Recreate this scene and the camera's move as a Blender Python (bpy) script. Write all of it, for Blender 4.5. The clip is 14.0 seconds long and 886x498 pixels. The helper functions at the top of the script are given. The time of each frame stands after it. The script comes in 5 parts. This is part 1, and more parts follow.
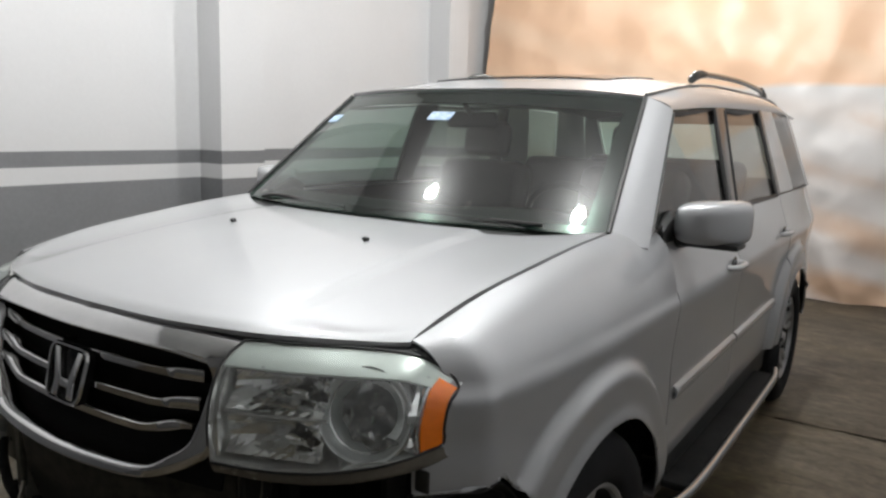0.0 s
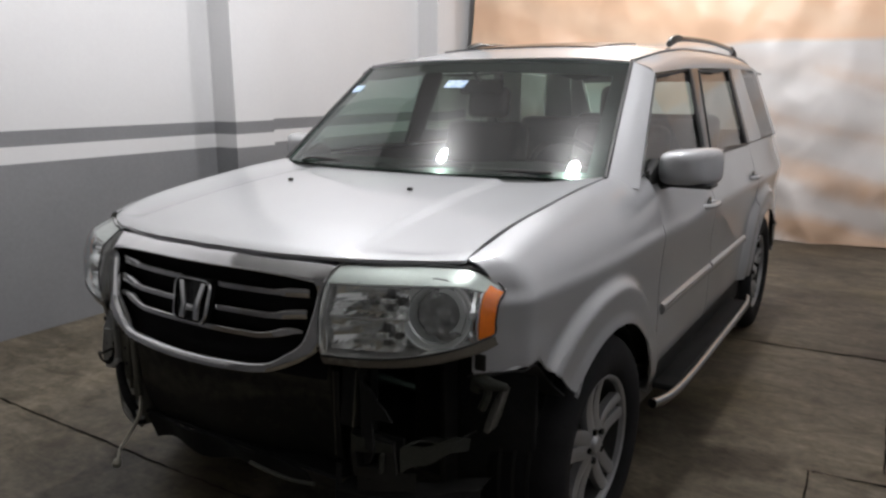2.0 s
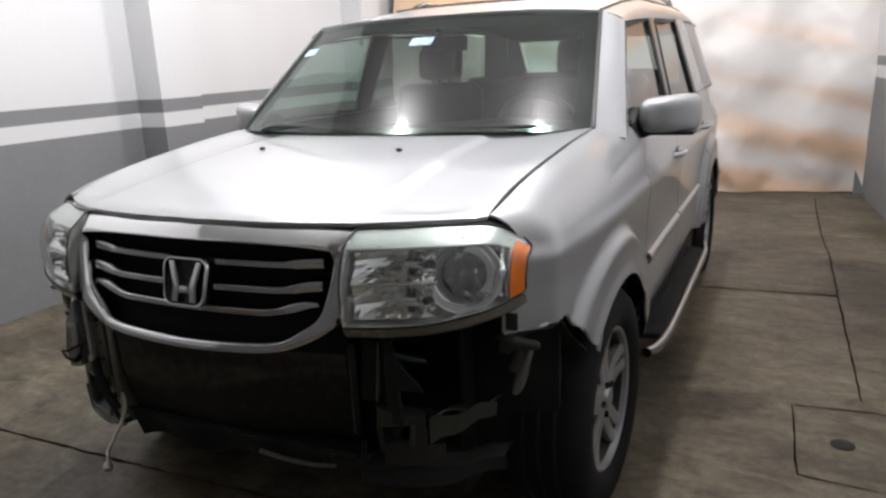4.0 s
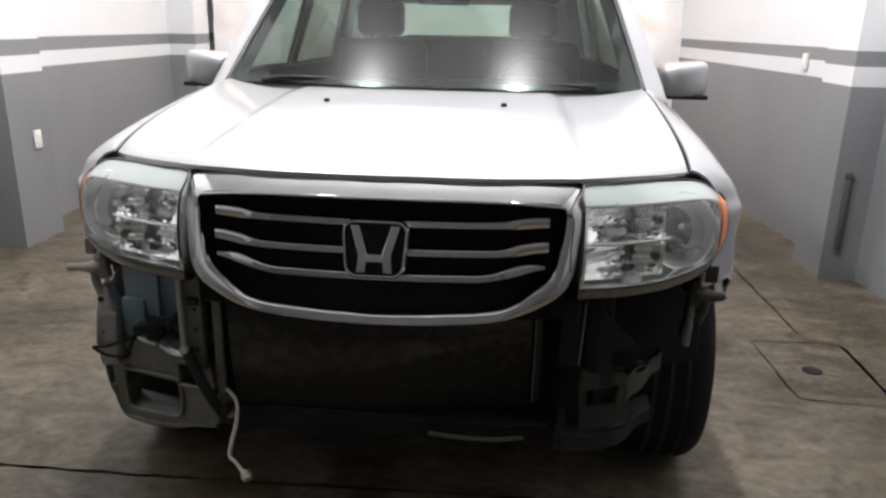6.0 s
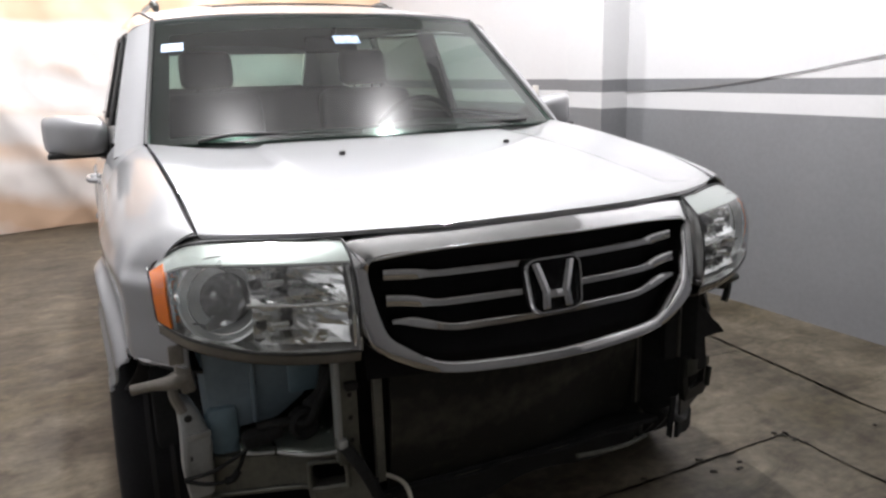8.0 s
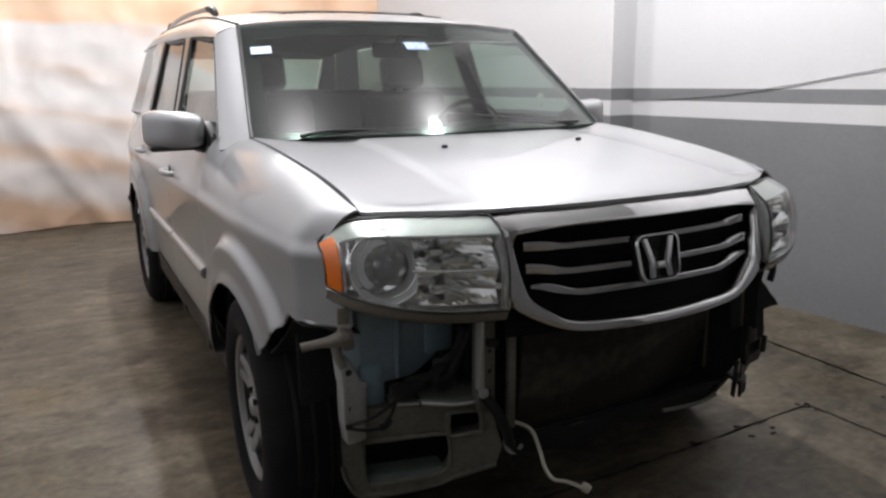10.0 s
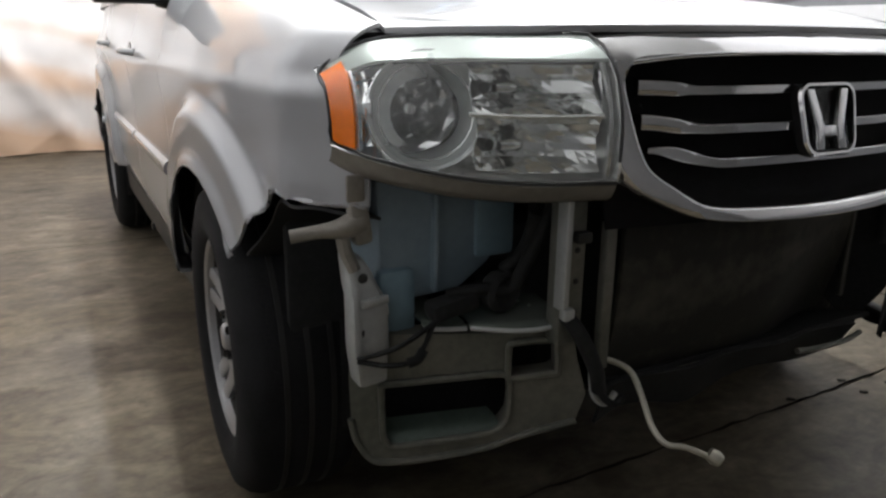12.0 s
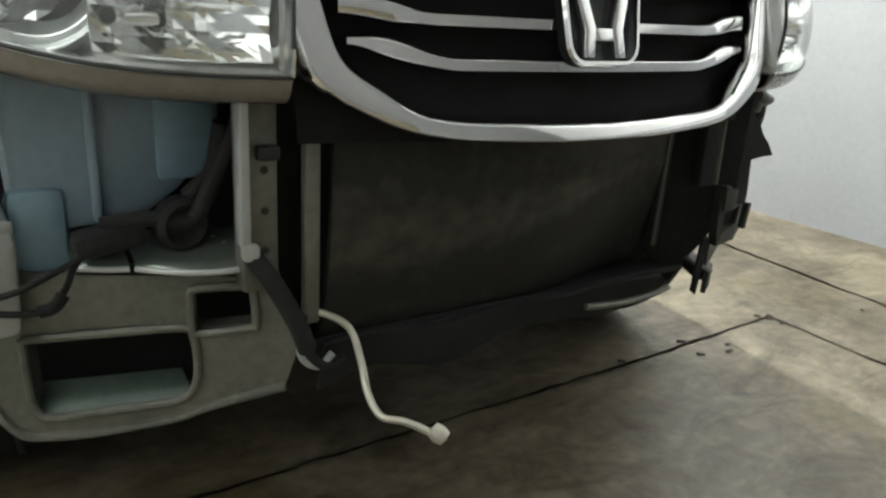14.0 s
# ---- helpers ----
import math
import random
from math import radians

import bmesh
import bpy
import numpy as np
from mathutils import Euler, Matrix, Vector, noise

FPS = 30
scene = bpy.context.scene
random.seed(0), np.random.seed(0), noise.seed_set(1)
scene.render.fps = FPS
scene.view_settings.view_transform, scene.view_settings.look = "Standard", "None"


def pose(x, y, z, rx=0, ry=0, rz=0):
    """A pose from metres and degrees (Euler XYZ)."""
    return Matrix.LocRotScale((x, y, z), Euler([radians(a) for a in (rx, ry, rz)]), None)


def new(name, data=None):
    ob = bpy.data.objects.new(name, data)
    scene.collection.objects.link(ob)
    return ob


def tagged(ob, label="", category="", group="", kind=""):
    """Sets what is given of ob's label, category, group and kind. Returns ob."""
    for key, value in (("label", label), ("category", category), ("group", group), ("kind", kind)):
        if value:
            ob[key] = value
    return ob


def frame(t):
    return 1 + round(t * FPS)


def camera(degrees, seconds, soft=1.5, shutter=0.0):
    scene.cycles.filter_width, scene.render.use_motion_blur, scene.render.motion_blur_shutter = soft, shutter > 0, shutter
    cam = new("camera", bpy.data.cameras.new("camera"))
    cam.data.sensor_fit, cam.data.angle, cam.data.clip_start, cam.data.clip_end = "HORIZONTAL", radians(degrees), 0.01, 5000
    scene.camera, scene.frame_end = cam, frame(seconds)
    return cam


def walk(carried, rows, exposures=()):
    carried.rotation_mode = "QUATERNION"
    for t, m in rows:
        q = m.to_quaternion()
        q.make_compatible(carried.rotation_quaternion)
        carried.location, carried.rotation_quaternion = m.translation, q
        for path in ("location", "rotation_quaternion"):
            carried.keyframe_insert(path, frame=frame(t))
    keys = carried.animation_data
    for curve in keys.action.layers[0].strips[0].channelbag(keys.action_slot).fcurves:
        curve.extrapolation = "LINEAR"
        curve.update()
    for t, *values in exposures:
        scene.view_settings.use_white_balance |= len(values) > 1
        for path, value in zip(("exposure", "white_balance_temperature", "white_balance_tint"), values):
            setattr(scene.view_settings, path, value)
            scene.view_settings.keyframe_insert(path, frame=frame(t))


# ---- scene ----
# ---- camera and its walk ----
cam = camera(62.18, 14.0, soft=2.5)
PATH = [
    (0.0, 1.568, -1.646, 1.487, 80.52, -1.72, 34.27),
    (0.5, 1.704, -1.811, 1.492, 78.77, -1.95, 35.39),
    (1.0, 1.734, -1.966, 1.505, 78.19, -0.63, 33.72),
    (1.5, 1.708, -2.091, 1.494, 77.89, 0.34, 32.52),
    (2.0, 1.689, -2.127, 1.501, 77.78, 0.19, 32.41),
    (2.5, 1.685, -2.129, 1.500, 78.17, -0.31, 31.75),
    (5.0, 0.898, -2.240, 1.412, 73.41, 1.36, 18.97),
    (5.5, 0.562, -2.295, 1.410, 73.77, -1.36, 14.56),
    (6.0, 0.282, -2.376, 1.407, 72.96, -1.14, 5.01),
    (6.5, -0.051, -2.292, 1.413, 73.74, 0.41, -1.39),
    (7.0, -0.354, -2.297, 1.395, 74.14, -2.51, -9.00),
    (7.5, -0.628, -2.304, 1.393, 74.26, -0.54, -17.94),
    (8.0, -0.902, -2.176, 1.401, 76.32, 1.54, -24.86),
    (10.5, -1.421, -2.236, 1.386, 76.99, 0.60, -28.09),
    (11.0, -1.387, -2.023, 1.372, 76.83, 1.68, -24.44),
    (11.5, -1.331, -1.787, 1.224, 77.09, -1.00, -28.36),
    (12.0, -1.236, -1.657, 1.052, 73.89, -0.59, -28.08),
    (12.5, -1.044, -1.615, 1.021, 71.17, -1.96, -25.67),
    (13.0, -0.887, -1.620, 0.985, 71.38, -3.93, -27.84),
    (13.5, -0.829, -1.607, 0.958, 73.76, -3.19, -31.46),
    (14.0, -0.792, -1.624, 0.942, 70.72, -3.55, -32.41),
]
EXPOSURES = [(0.0, -0.1, 6550, 6), (0.5, -0.35, 6500, 6), (1.0, -0.27, 6500, 8), (2.7, -0.08, 6500, 10), (5.0, 0.6, 6500, 10), (6.5, 0.74, 6500, 11), (8.0, 0.55, 6500, 11), (10.5, 0.14, 6500, 11), (11.5, 0.36, 6500, 10), (12.0, 0.65, 6450, 8), (12.5, 1.4, 6350, 4), (13.0, 2.25, 6350, 0), (13.5, 2.35, 6400, -1), (14.0, 2.1, 6600, -2)]
walk(cam, [(t, pose(x, y, z, rx, ry, rz)) for t, x, y, z, rx, ry, rz in PATH], EXPOSURES)

# ---- world and lights ----
world = bpy.data.worlds.new("world")
scene.world = world
world.use_nodes = True
world.node_tree.nodes["Background"].inputs[0].default_value = (0.01, 0.01, 0.01, 1)
LAMP_POWER = 1235.0
# the third lamp is unseen, added to light the back by the sheet
LAMPS = [(-0.76, 0.52, 3.05), (0.67, 0.57, 3.05), (-0.4, 3.8, 3.05)]


# ---- materials ----
def material(name, base, rough=0.5, metal=0.0, vary=0.12, scale=6.0, fine=60.0, bump=0.0, coat=0.0, second=None, spec=0.5, rough_vary=0.1, coat_rough=0.05):
    """A surface with blotches at one scale and grain at a finer one."""
    m = bpy.data.materials.new(name)
    m.use_nodes = True
    n, l = m.node_tree.nodes, m.node_tree.links
    b = n["Principled BSDF"]
    b.inputs["Metallic"].default_value = metal
    b.inputs["Coat Weight"].default_value = coat
    b.inputs["Coat Roughness"].default_value = coat_rough
    b.inputs["Specular IOR Level"].default_value = spec
    co = n.new("ShaderNodeTexCoord")
    big = n.new("ShaderNodeTexNoise")
    big.inputs["Scale"].default_value = scale
    big.inputs["Detail"].default_value = 6
    small = n.new("ShaderNodeTexNoise")
    small.inputs["Scale"].default_value = fine
    small.inputs["Detail"].default_value = 4
    l.new(co.outputs["Object"], big.inputs["Vector"])
    l.new(co.outputs["Object"], small.inputs["Vector"])
    mixf = n.new("ShaderNodeMath")
    mixf.operation = "MULTIPLY_ADD"
    mixf.inputs[1].default_value = 0.35
    l.new(small.outputs["Fac"], mixf.inputs[0])
    sc = n.new("ShaderNodeMath")
    sc.operation = "MULTIPLY"
    sc.inputs[1].default_value = 0.65
    l.new(big.outputs["Fac"], sc.inputs[0])
    l.new(sc.outputs[0], mixf.inputs[2])
    ramp = n.new("ShaderNodeValToRGB")
    lo = second if second else tuple(max(0.0, c * (1 - vary)) for c in base)
    hi = base if second else tuple(min(1.0, c * (1 + vary)) for c in base)
    ramp.color_ramp.elements[0].position, ramp.color_ramp.elements[1].position = 0.35, 0.65
    ramp.color_ramp.elements[0].color = (*lo, 1)
    ramp.color_ramp.elements[1].color = (*hi, 1)
    l.new(mixf.outputs[0], ramp.inputs["Fac"])
    l.new(ramp.outputs["Color"], b.inputs["Base Color"])
    rr = n.new("ShaderNodeMapRange")
    rr.inputs["To Min"].default_value = max(0.02, rough - rough_vary)
    rr.inputs["To Max"].default_value = min(1.0, rough + rough_vary)
    l.new(mixf.outputs[0], rr.inputs["Value"])
    l.new(rr.outputs["Result"], b.inputs["Roughness"])
    if bump:
        bp = n.new("ShaderNodeBump")
        bp.inputs["Strength"].default_value = bump
        bp.inputs["Distance"].default_value = 0.01
        l.new(mixf.outputs[0], bp.inputs["Height"])
        l.new(bp.outputs["Normal"], b.inputs["Normal"])
    return m


def glass(name, tint, rough=0.0, film=0.0, film_rough=0.25, haze=0.0):
    """A thin pane: see-through tint, a clear reflection and, with film, a dusty sheen; haze is dull surface dust."""
    m = bpy.data.materials.new(name)
    m.use_nodes = True
    n, l = m.node_tree.nodes, m.node_tree.links
    n.remove(n["Principled BSDF"])
    tr = n.new("ShaderNodeBsdfTransparent")
    tr.inputs[0].default_value = (*tint, 1)
    gl = n.new("ShaderNodeBsdfGlossy")
    gl.inputs["Roughness"].default_value = rough
    fr = n.new("ShaderNodeLayerWeight")
    fr.inputs["Blend"].default_value = 0.5
    pw = n.new("ShaderNodeMath")
    pw.operation = "POWER"
    pw.inputs[1].default_value = 4.5
    l.new(fr.outputs["Facing"], pw.inputs[0])
    ma = n.new("ShaderNodeMath")
    ma.operation = "MULTIPLY_ADD"
    ma.inputs[1].default_value, ma.inputs[2].default_value = 0.9, 0.055
    l.new(pw.outputs[0], ma.inputs[0])
    mix = n.new("ShaderNodeMixShader")
    l.new(ma.outputs[0], mix.inputs[0])
    l.new(tr.outputs[0], mix.inputs[1])
    l.new(gl.outputs[0], mix.inputs[2])
    last = mix
    if film:
        no = n.new("ShaderNodeTexNoise")
        no.inputs["Scale"].default_value = 5
        no.inputs["Detail"].default_value = 5
        mr = n.new("ShaderNodeMapRange")
        mr.inputs["To Min"].default_value = film * 0.6
        mr.inputs["To Max"].default_value = film * 1.4
        l.new(no.outputs["Fac"], mr.inputs["Value"])
        dust = n.new("ShaderNodeBsdfGlossy")
        dust.inputs["Roughness"].default_value = film_rough
        last = n.new("ShaderNodeMixShader")
        l.new(mr.outputs["Result"], last.inputs[0])
        l.new(mix.outputs[0], last.inputs[1])
        l.new(dust.outputs[0], last.inputs[2])
    if haze:
        dull = n.new("ShaderNodeBsdfDiffuse")
        dull.inputs["Color"].default_value = (0.75, 0.76, 0.75, 1)
        over = n.new("ShaderNodeMixShader")
        over.inputs[0].default_value = haze
        l.new(last.outputs[0], over.inputs[1])
        l.new(dull.outputs[0], over.inputs[2])
        last = over
    l.new(last.outputs[0], n["Material Output"].inputs["Surface"])
    return m


PAINT = material("silver metallic paint", (0.40, 0.405, 0.415), 0.52, 0.46, 0.035, 2.0, 900.0, coat=0.9, rough_vary=0.03, coat_rough=0.04)
# near-black that puts shade into the grille and slot hollows
VOID = material("matt black for hollows", (0.011, 0.0105, 0.011), 0.8, 0.0, 0.3, 8.0, 90.0, spec=0.1)
DITCH = material("grey seam filler", (0.13, 0.13, 0.135), 0.5, 0.0, 0.1, 8.0, 90.0)
CHROME = material("chrome", (0.74, 0.74, 0.745), 0.07, 1.0, 0.06, 12.0, 150.0, rough_vary=0.04)
SATIN = material("satin silver metal", (0.40, 0.405, 0.41), 0.22, 1.0, 0.1, 10.0, 120.0)
BLACK = material("black plastic", (0.015, 0.015, 0.015), 0.5, 0.0, 0.4, 8.0, 90.0, bump=0.1)
GLOSS_BLACK = material("gloss black plastic", (0.01, 0.01, 0.011), 0.15, 0.0, 0.3, 8.0, 90.0)
HOSE = material("black rubber hose", (0.019, 0.0195, 0.0195), 0.75, 0.0, 0.4, 8.0, 90.0, spec=0.2, bump=0.1)
RUBBER = material("tyre rubber", (0.012, 0.012, 0.013), 0.85, 0.0, 0.4, 9.0, 140.0, bump=0.3, spec=0.22)
ALLOY = material("alloy wheel", (0.37, 0.37, 0.375), 0.36, 0.6, 0.12, 9.0, 130.0)
RUST = material("rusty brake disc", (0.05, 0.04, 0.033), 0.6, 0.5, 0.3, 20.0, 160.0)
CONDENSER = material("dirty black condenser", (0.072, 0.066, 0.053), 0.6, 0.0, 0.5, 2.6, 30.0, second=(0.020, 0.0195, 0.017), spec=0.2, bump=0.12)
for node in [k for k in CONDENSER.node_tree.nodes if k.type == "TEX_NOISE"][:1]:
    # wiped smears run across the shield
    smear = CONDENSER.node_tree.nodes.new("ShaderNodeMapping")
    smear.inputs["Scale"].default_value = (0.55, 1.0, 2.8)
    smear.inputs["Rotation"].default_value = (0, 0.22, 0)
    CONDENSER.node_tree.links.new([k for k in CONDENSER.node_tree.nodes if k.type == "TEX_COORD"][0].outputs["Object"], smear.inputs["Vector"])
    CONDENSER.node_tree.links.new(smear.outputs["Vector"], node.inputs["Vector"])
    node.inputs["Distortion"].default_value = 0.8
    node.inputs["Detail"].default_value = 3
    [k for k in CONDENSER.node_tree.nodes if k.type == "VALTORGB"][0].color_ramp.elements[0].position = 0.44
PRIMER = material("bare grey beige steel", (0.178, 0.173, 0.147), 0.42, 0.3, 0.16, 6.0, 70.0, bump=0.12, second=(0.088, 0.094, 0.079))
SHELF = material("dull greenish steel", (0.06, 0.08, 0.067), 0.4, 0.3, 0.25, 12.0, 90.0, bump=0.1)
OLIVE = material("dark olive steel", (0.044, 0.047, 0.039), 0.5, 0.3, 0.3, 9.0, 90.0, bump=0.15)
TOPS = material("scuffed greenish steel", (0.20, 0.225, 0.20), 0.25, 0.6, 0.10, 5.0, 60.0, bump=0.03)
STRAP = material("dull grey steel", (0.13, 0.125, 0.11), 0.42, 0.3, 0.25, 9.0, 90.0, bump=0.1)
TAB = material("pale beige steel", (0.29, 0.27, 0.24), 0.42, 0.3, 0.2, 9.0, 90.0, bump=0.1)
PALE = material("pale grey steel", (0.38, 0.39, 0.38), 0.38, 0.3, 0.12, 7.0, 90.0)
DARK_STEEL = material("near-black steel", (0.03, 0.03, 0.028), 0.5, 0.3, 0.3, 7.0, 90.0, bump=0.15)
BLUE = material("blue grey washer bottle", (0.23, 0.30, 0.35), 0.42, 0.0, 0.12, 6.0, 60.0)
TEAL = material("blue washer bottle tint", (0.195, 0.29, 0.345), 0.4, 0.0, 0.12, 6.0, 60.0)
SEAT = material("dark grey leather", (0.009, 0.009, 0.009), 0.6, 0.0, 0.2, 10.0, 200.0, bump=0.2, spec=0.2)
DASH = material("dark dashboard plastic", (0.009, 0.010, 0.010), 0.7, 0.0, 0.15, 8.0, 200.0, bump=0.2, spec=0.2)
TRIM = material("light interior lining", (0.16, 0.165, 0.155), 0.8, 0.0, 0.08, 8.0, 200.0)
AMBER = material("amber plastic", (0.95, 0.21, 0.007), 0.22, 0.0, 0.1, 12.0, 90.0, coat=0.6)
HOUSING = material("headlight chrome housing", (0.82, 0.83, 0.82), 0.12, 0.75, 0.1, 9.0, 70.0)
MIRROR = material("polished reflector", (0.93, 0.95, 0.94), 0.09, 1.0, 0.06, 9.0, 70.0, rough_vary=0.03)
RING = material("clear grey ring", (0.75, 0.79, 0.78), 0.2, 0.3, 0.1, 12.0, 70.0, coat=0.6)
SMOKE = material("smoky bowl", (0.66, 0.67, 0.67), 0.12, 0.9, 0.2, 18.0, 70.0)
STRIP = material("pale green headlight top", (0.44, 0.50, 0.46), 0.3, 0.4, 0.06, 9.0, 70.0, coat=0.3)
LIP = material("brownish grey plastic", (0.165, 0.152, 0.13), 0.25, 0.0, 0.15, 9.0, 70.0, coat=0.4)
STICKER = material("blue and white sticker", (0.42, 0.52, 0.62), 0.4, 0.0, 0.1, 60.0, 220.0, second=(0.08, 0.16, 0.30))
WHITE = material("white paper sticker", (0.42, 0.55, 0.72), 0.5, 0.0, 0.1, 40.0, 200.0)
TUBE = material("pale aluminium tube", (0.46, 0.44, 0.37), 0.38, 0.6, 0.12, 12.0, 120.0)
WALL_WHITE = material("white wall paint", (0.59, 0.59, 0.595), 0.75, 0.0, 0.03, 1.2, 40.0, bump=0.12)
WALL_GREY = material("grey wall paint", (0.185, 0.188, 0.196), 0.6, 0.0, 0.10, 1.2, 40.0, bump=0.12)
WALL_DARK = material("dark grey for the unseen end wall", (0.085, 0.085, 0.085), 0.7, 0.0, 0.1, 1.2, 40.0, bump=0.12)
CEILING = material("grey ceiling paint", (0.28, 0.28, 0.275), 0.85, 0.0, 0.05, 1.2, 40.0, bump=0.15)
JOINT = material("dark joint filler", (0.050, 0.045, 0.037), 0.9, 0.0, 0.4, 8.0, 70.0, bump=0.3)
IRON = material("dark iron", (0.03, 0.027, 0.025), 0.7, 0.4, 0.4, 30.0, 150.0, bump=0.3)
CONDUIT = material("dark grey plastic", (0.07, 0.068, 0.068), 0.6, 0.0, 0.2, 10.0, 90.0)
CABLE = material("grey cable", (0.16, 0.155, 0.15), 0.6, 0.0, 0.1, 10.0, 90.0)
RED = material("dull reddish plastic", (0.085, 0.068, 0.065), 0.5, 0.0, 0.2, 20.0, 90.0)
PLATE = material("cream plastic plate", (0.66, 0.64, 0.6), 0.4, 0.0, 0.08, 10.0, 90.0)
WINDSHIELD = glass("windshield glass", (0.37, 0.50, 0.435), 0.03, film=0.016, film_rough=0.29)
WINDOW = glass("side window glass", (0.66, 0.72, 0.69), 0.01, film=0.02, film_rough=0.4)
DARK_WINDOW = glass("tinted window glass", (0.42, 0.42, 0.40), 0.01, film=0.05, film_rough=0.3)
LENS = glass("clear headlight lens", (0.95, 0.96, 0.96), 0.02, film=0.005, film_rough=0.3, haze=0.10)


def concrete():
    """Worn garage concrete: brushed streaks, pale wear, damp and oil stains."""
    m = material("worn concrete", (0.268, 0.231, 0.168), 0.5, 0.0, 0.2, 1.3, 26.0, bump=0.25, second=(0.088, 0.076, 0.055))
    n, l = m.node_tree.nodes, m.node_tree.links
    b = n["Principled BSDF"]
    ramp = [k for k in n if k.type == "VALTORGB"][0]
    co = [k for k in n if k.type == "TEX_COORD"][0]
    mp = n.new("ShaderNodeMapping")
    mp.inputs["Scale"].default_value = (2.4, 4.8, 1.0)
    st = n.new("ShaderNodeTexNoise")
    st.inputs["Scale"].default_value = 1.6
    st.inputs["Detail"].default_value = 8
    st.inputs["Roughness"].default_value = 0.72
    st.inputs["Distortion"].default_value = 0.7
    l.new(co.outputs["Object"], mp.inputs["Vector"])
    l.new(mp.outputs["Vector"], st.inputs["Vector"])
    r2 = n.new("ShaderNodeValToRGB")
    r2.color_ramp.elements[0].position, r2.color_ramp.elements[1].position = 0.36, 0.68
    r2.color_ramp.elements[0].color = (0.36, 0.33, 0.285, 1)
    r2.color_ramp.elements[1].color = (1.0, 1.0, 1.0, 1)
    l.new(st.outputs["Fac"], r2.inputs["Fac"])
    mul = n.new("ShaderNodeMix")
    mul.data_type, mul.blend_type = "RGBA", "MULTIPLY"
    mul.inputs["Factor"].default_value = 1.0
    l.new(ramp.outputs["Color"], mul.inputs["A"])
    l.new(r2.outputs["Color"], mul.inputs["B"])
    # yellowish damp patches and dark oil spots
    last = mul.outputs["Result"]
    for size, lo, hi, tone, off in ((0.9, 0.54, 0.70, (0.80, 0.74, 0.50, 1), 3.0), (3.2, 0.56, 0.70, (0.52, 0.48, 0.42, 1), 9.0), (9.0, 0.58, 0.72, (0.60, 0.56, 0.48, 1), 17.0)):
        shift = n.new("ShaderNodeMapping")
        shift.inputs["Location"].default_value = (off, off * 0.7, 0)
        l.new(co.outputs["Object"], shift.inputs["Vector"])
        spot = n.new("ShaderNodeTexNoise")
        spot.inputs["Scale"].default_value = size
        spot.inputs["Detail"].default_value = 7
        spot.inputs["Roughness"].default_value = 0.6
        l.new(shift.outputs["Vector"], spot.inputs["Vector"])
        span = n.new("ShaderNodeMapRange")
        span.inputs["From Min"].default_value, span.inputs["From Max"].default_value = lo, hi
        l.new(spot.outputs["Fac"], span.inputs["Value"])
        stain = n.new("ShaderNodeMix")
        stain.data_type, stain.blend_type = "RGBA", "MULTIPLY"
        stain.inputs["B"].default_value = tone
        l.new(span.outputs["Result"], stain.inputs["Factor"])
        l.new(last, stain.inputs["A"])
        last = stain.outputs["Result"]
    l.new(last, b.inputs["Base Color"])
    return m


CONCRETE = concrete()


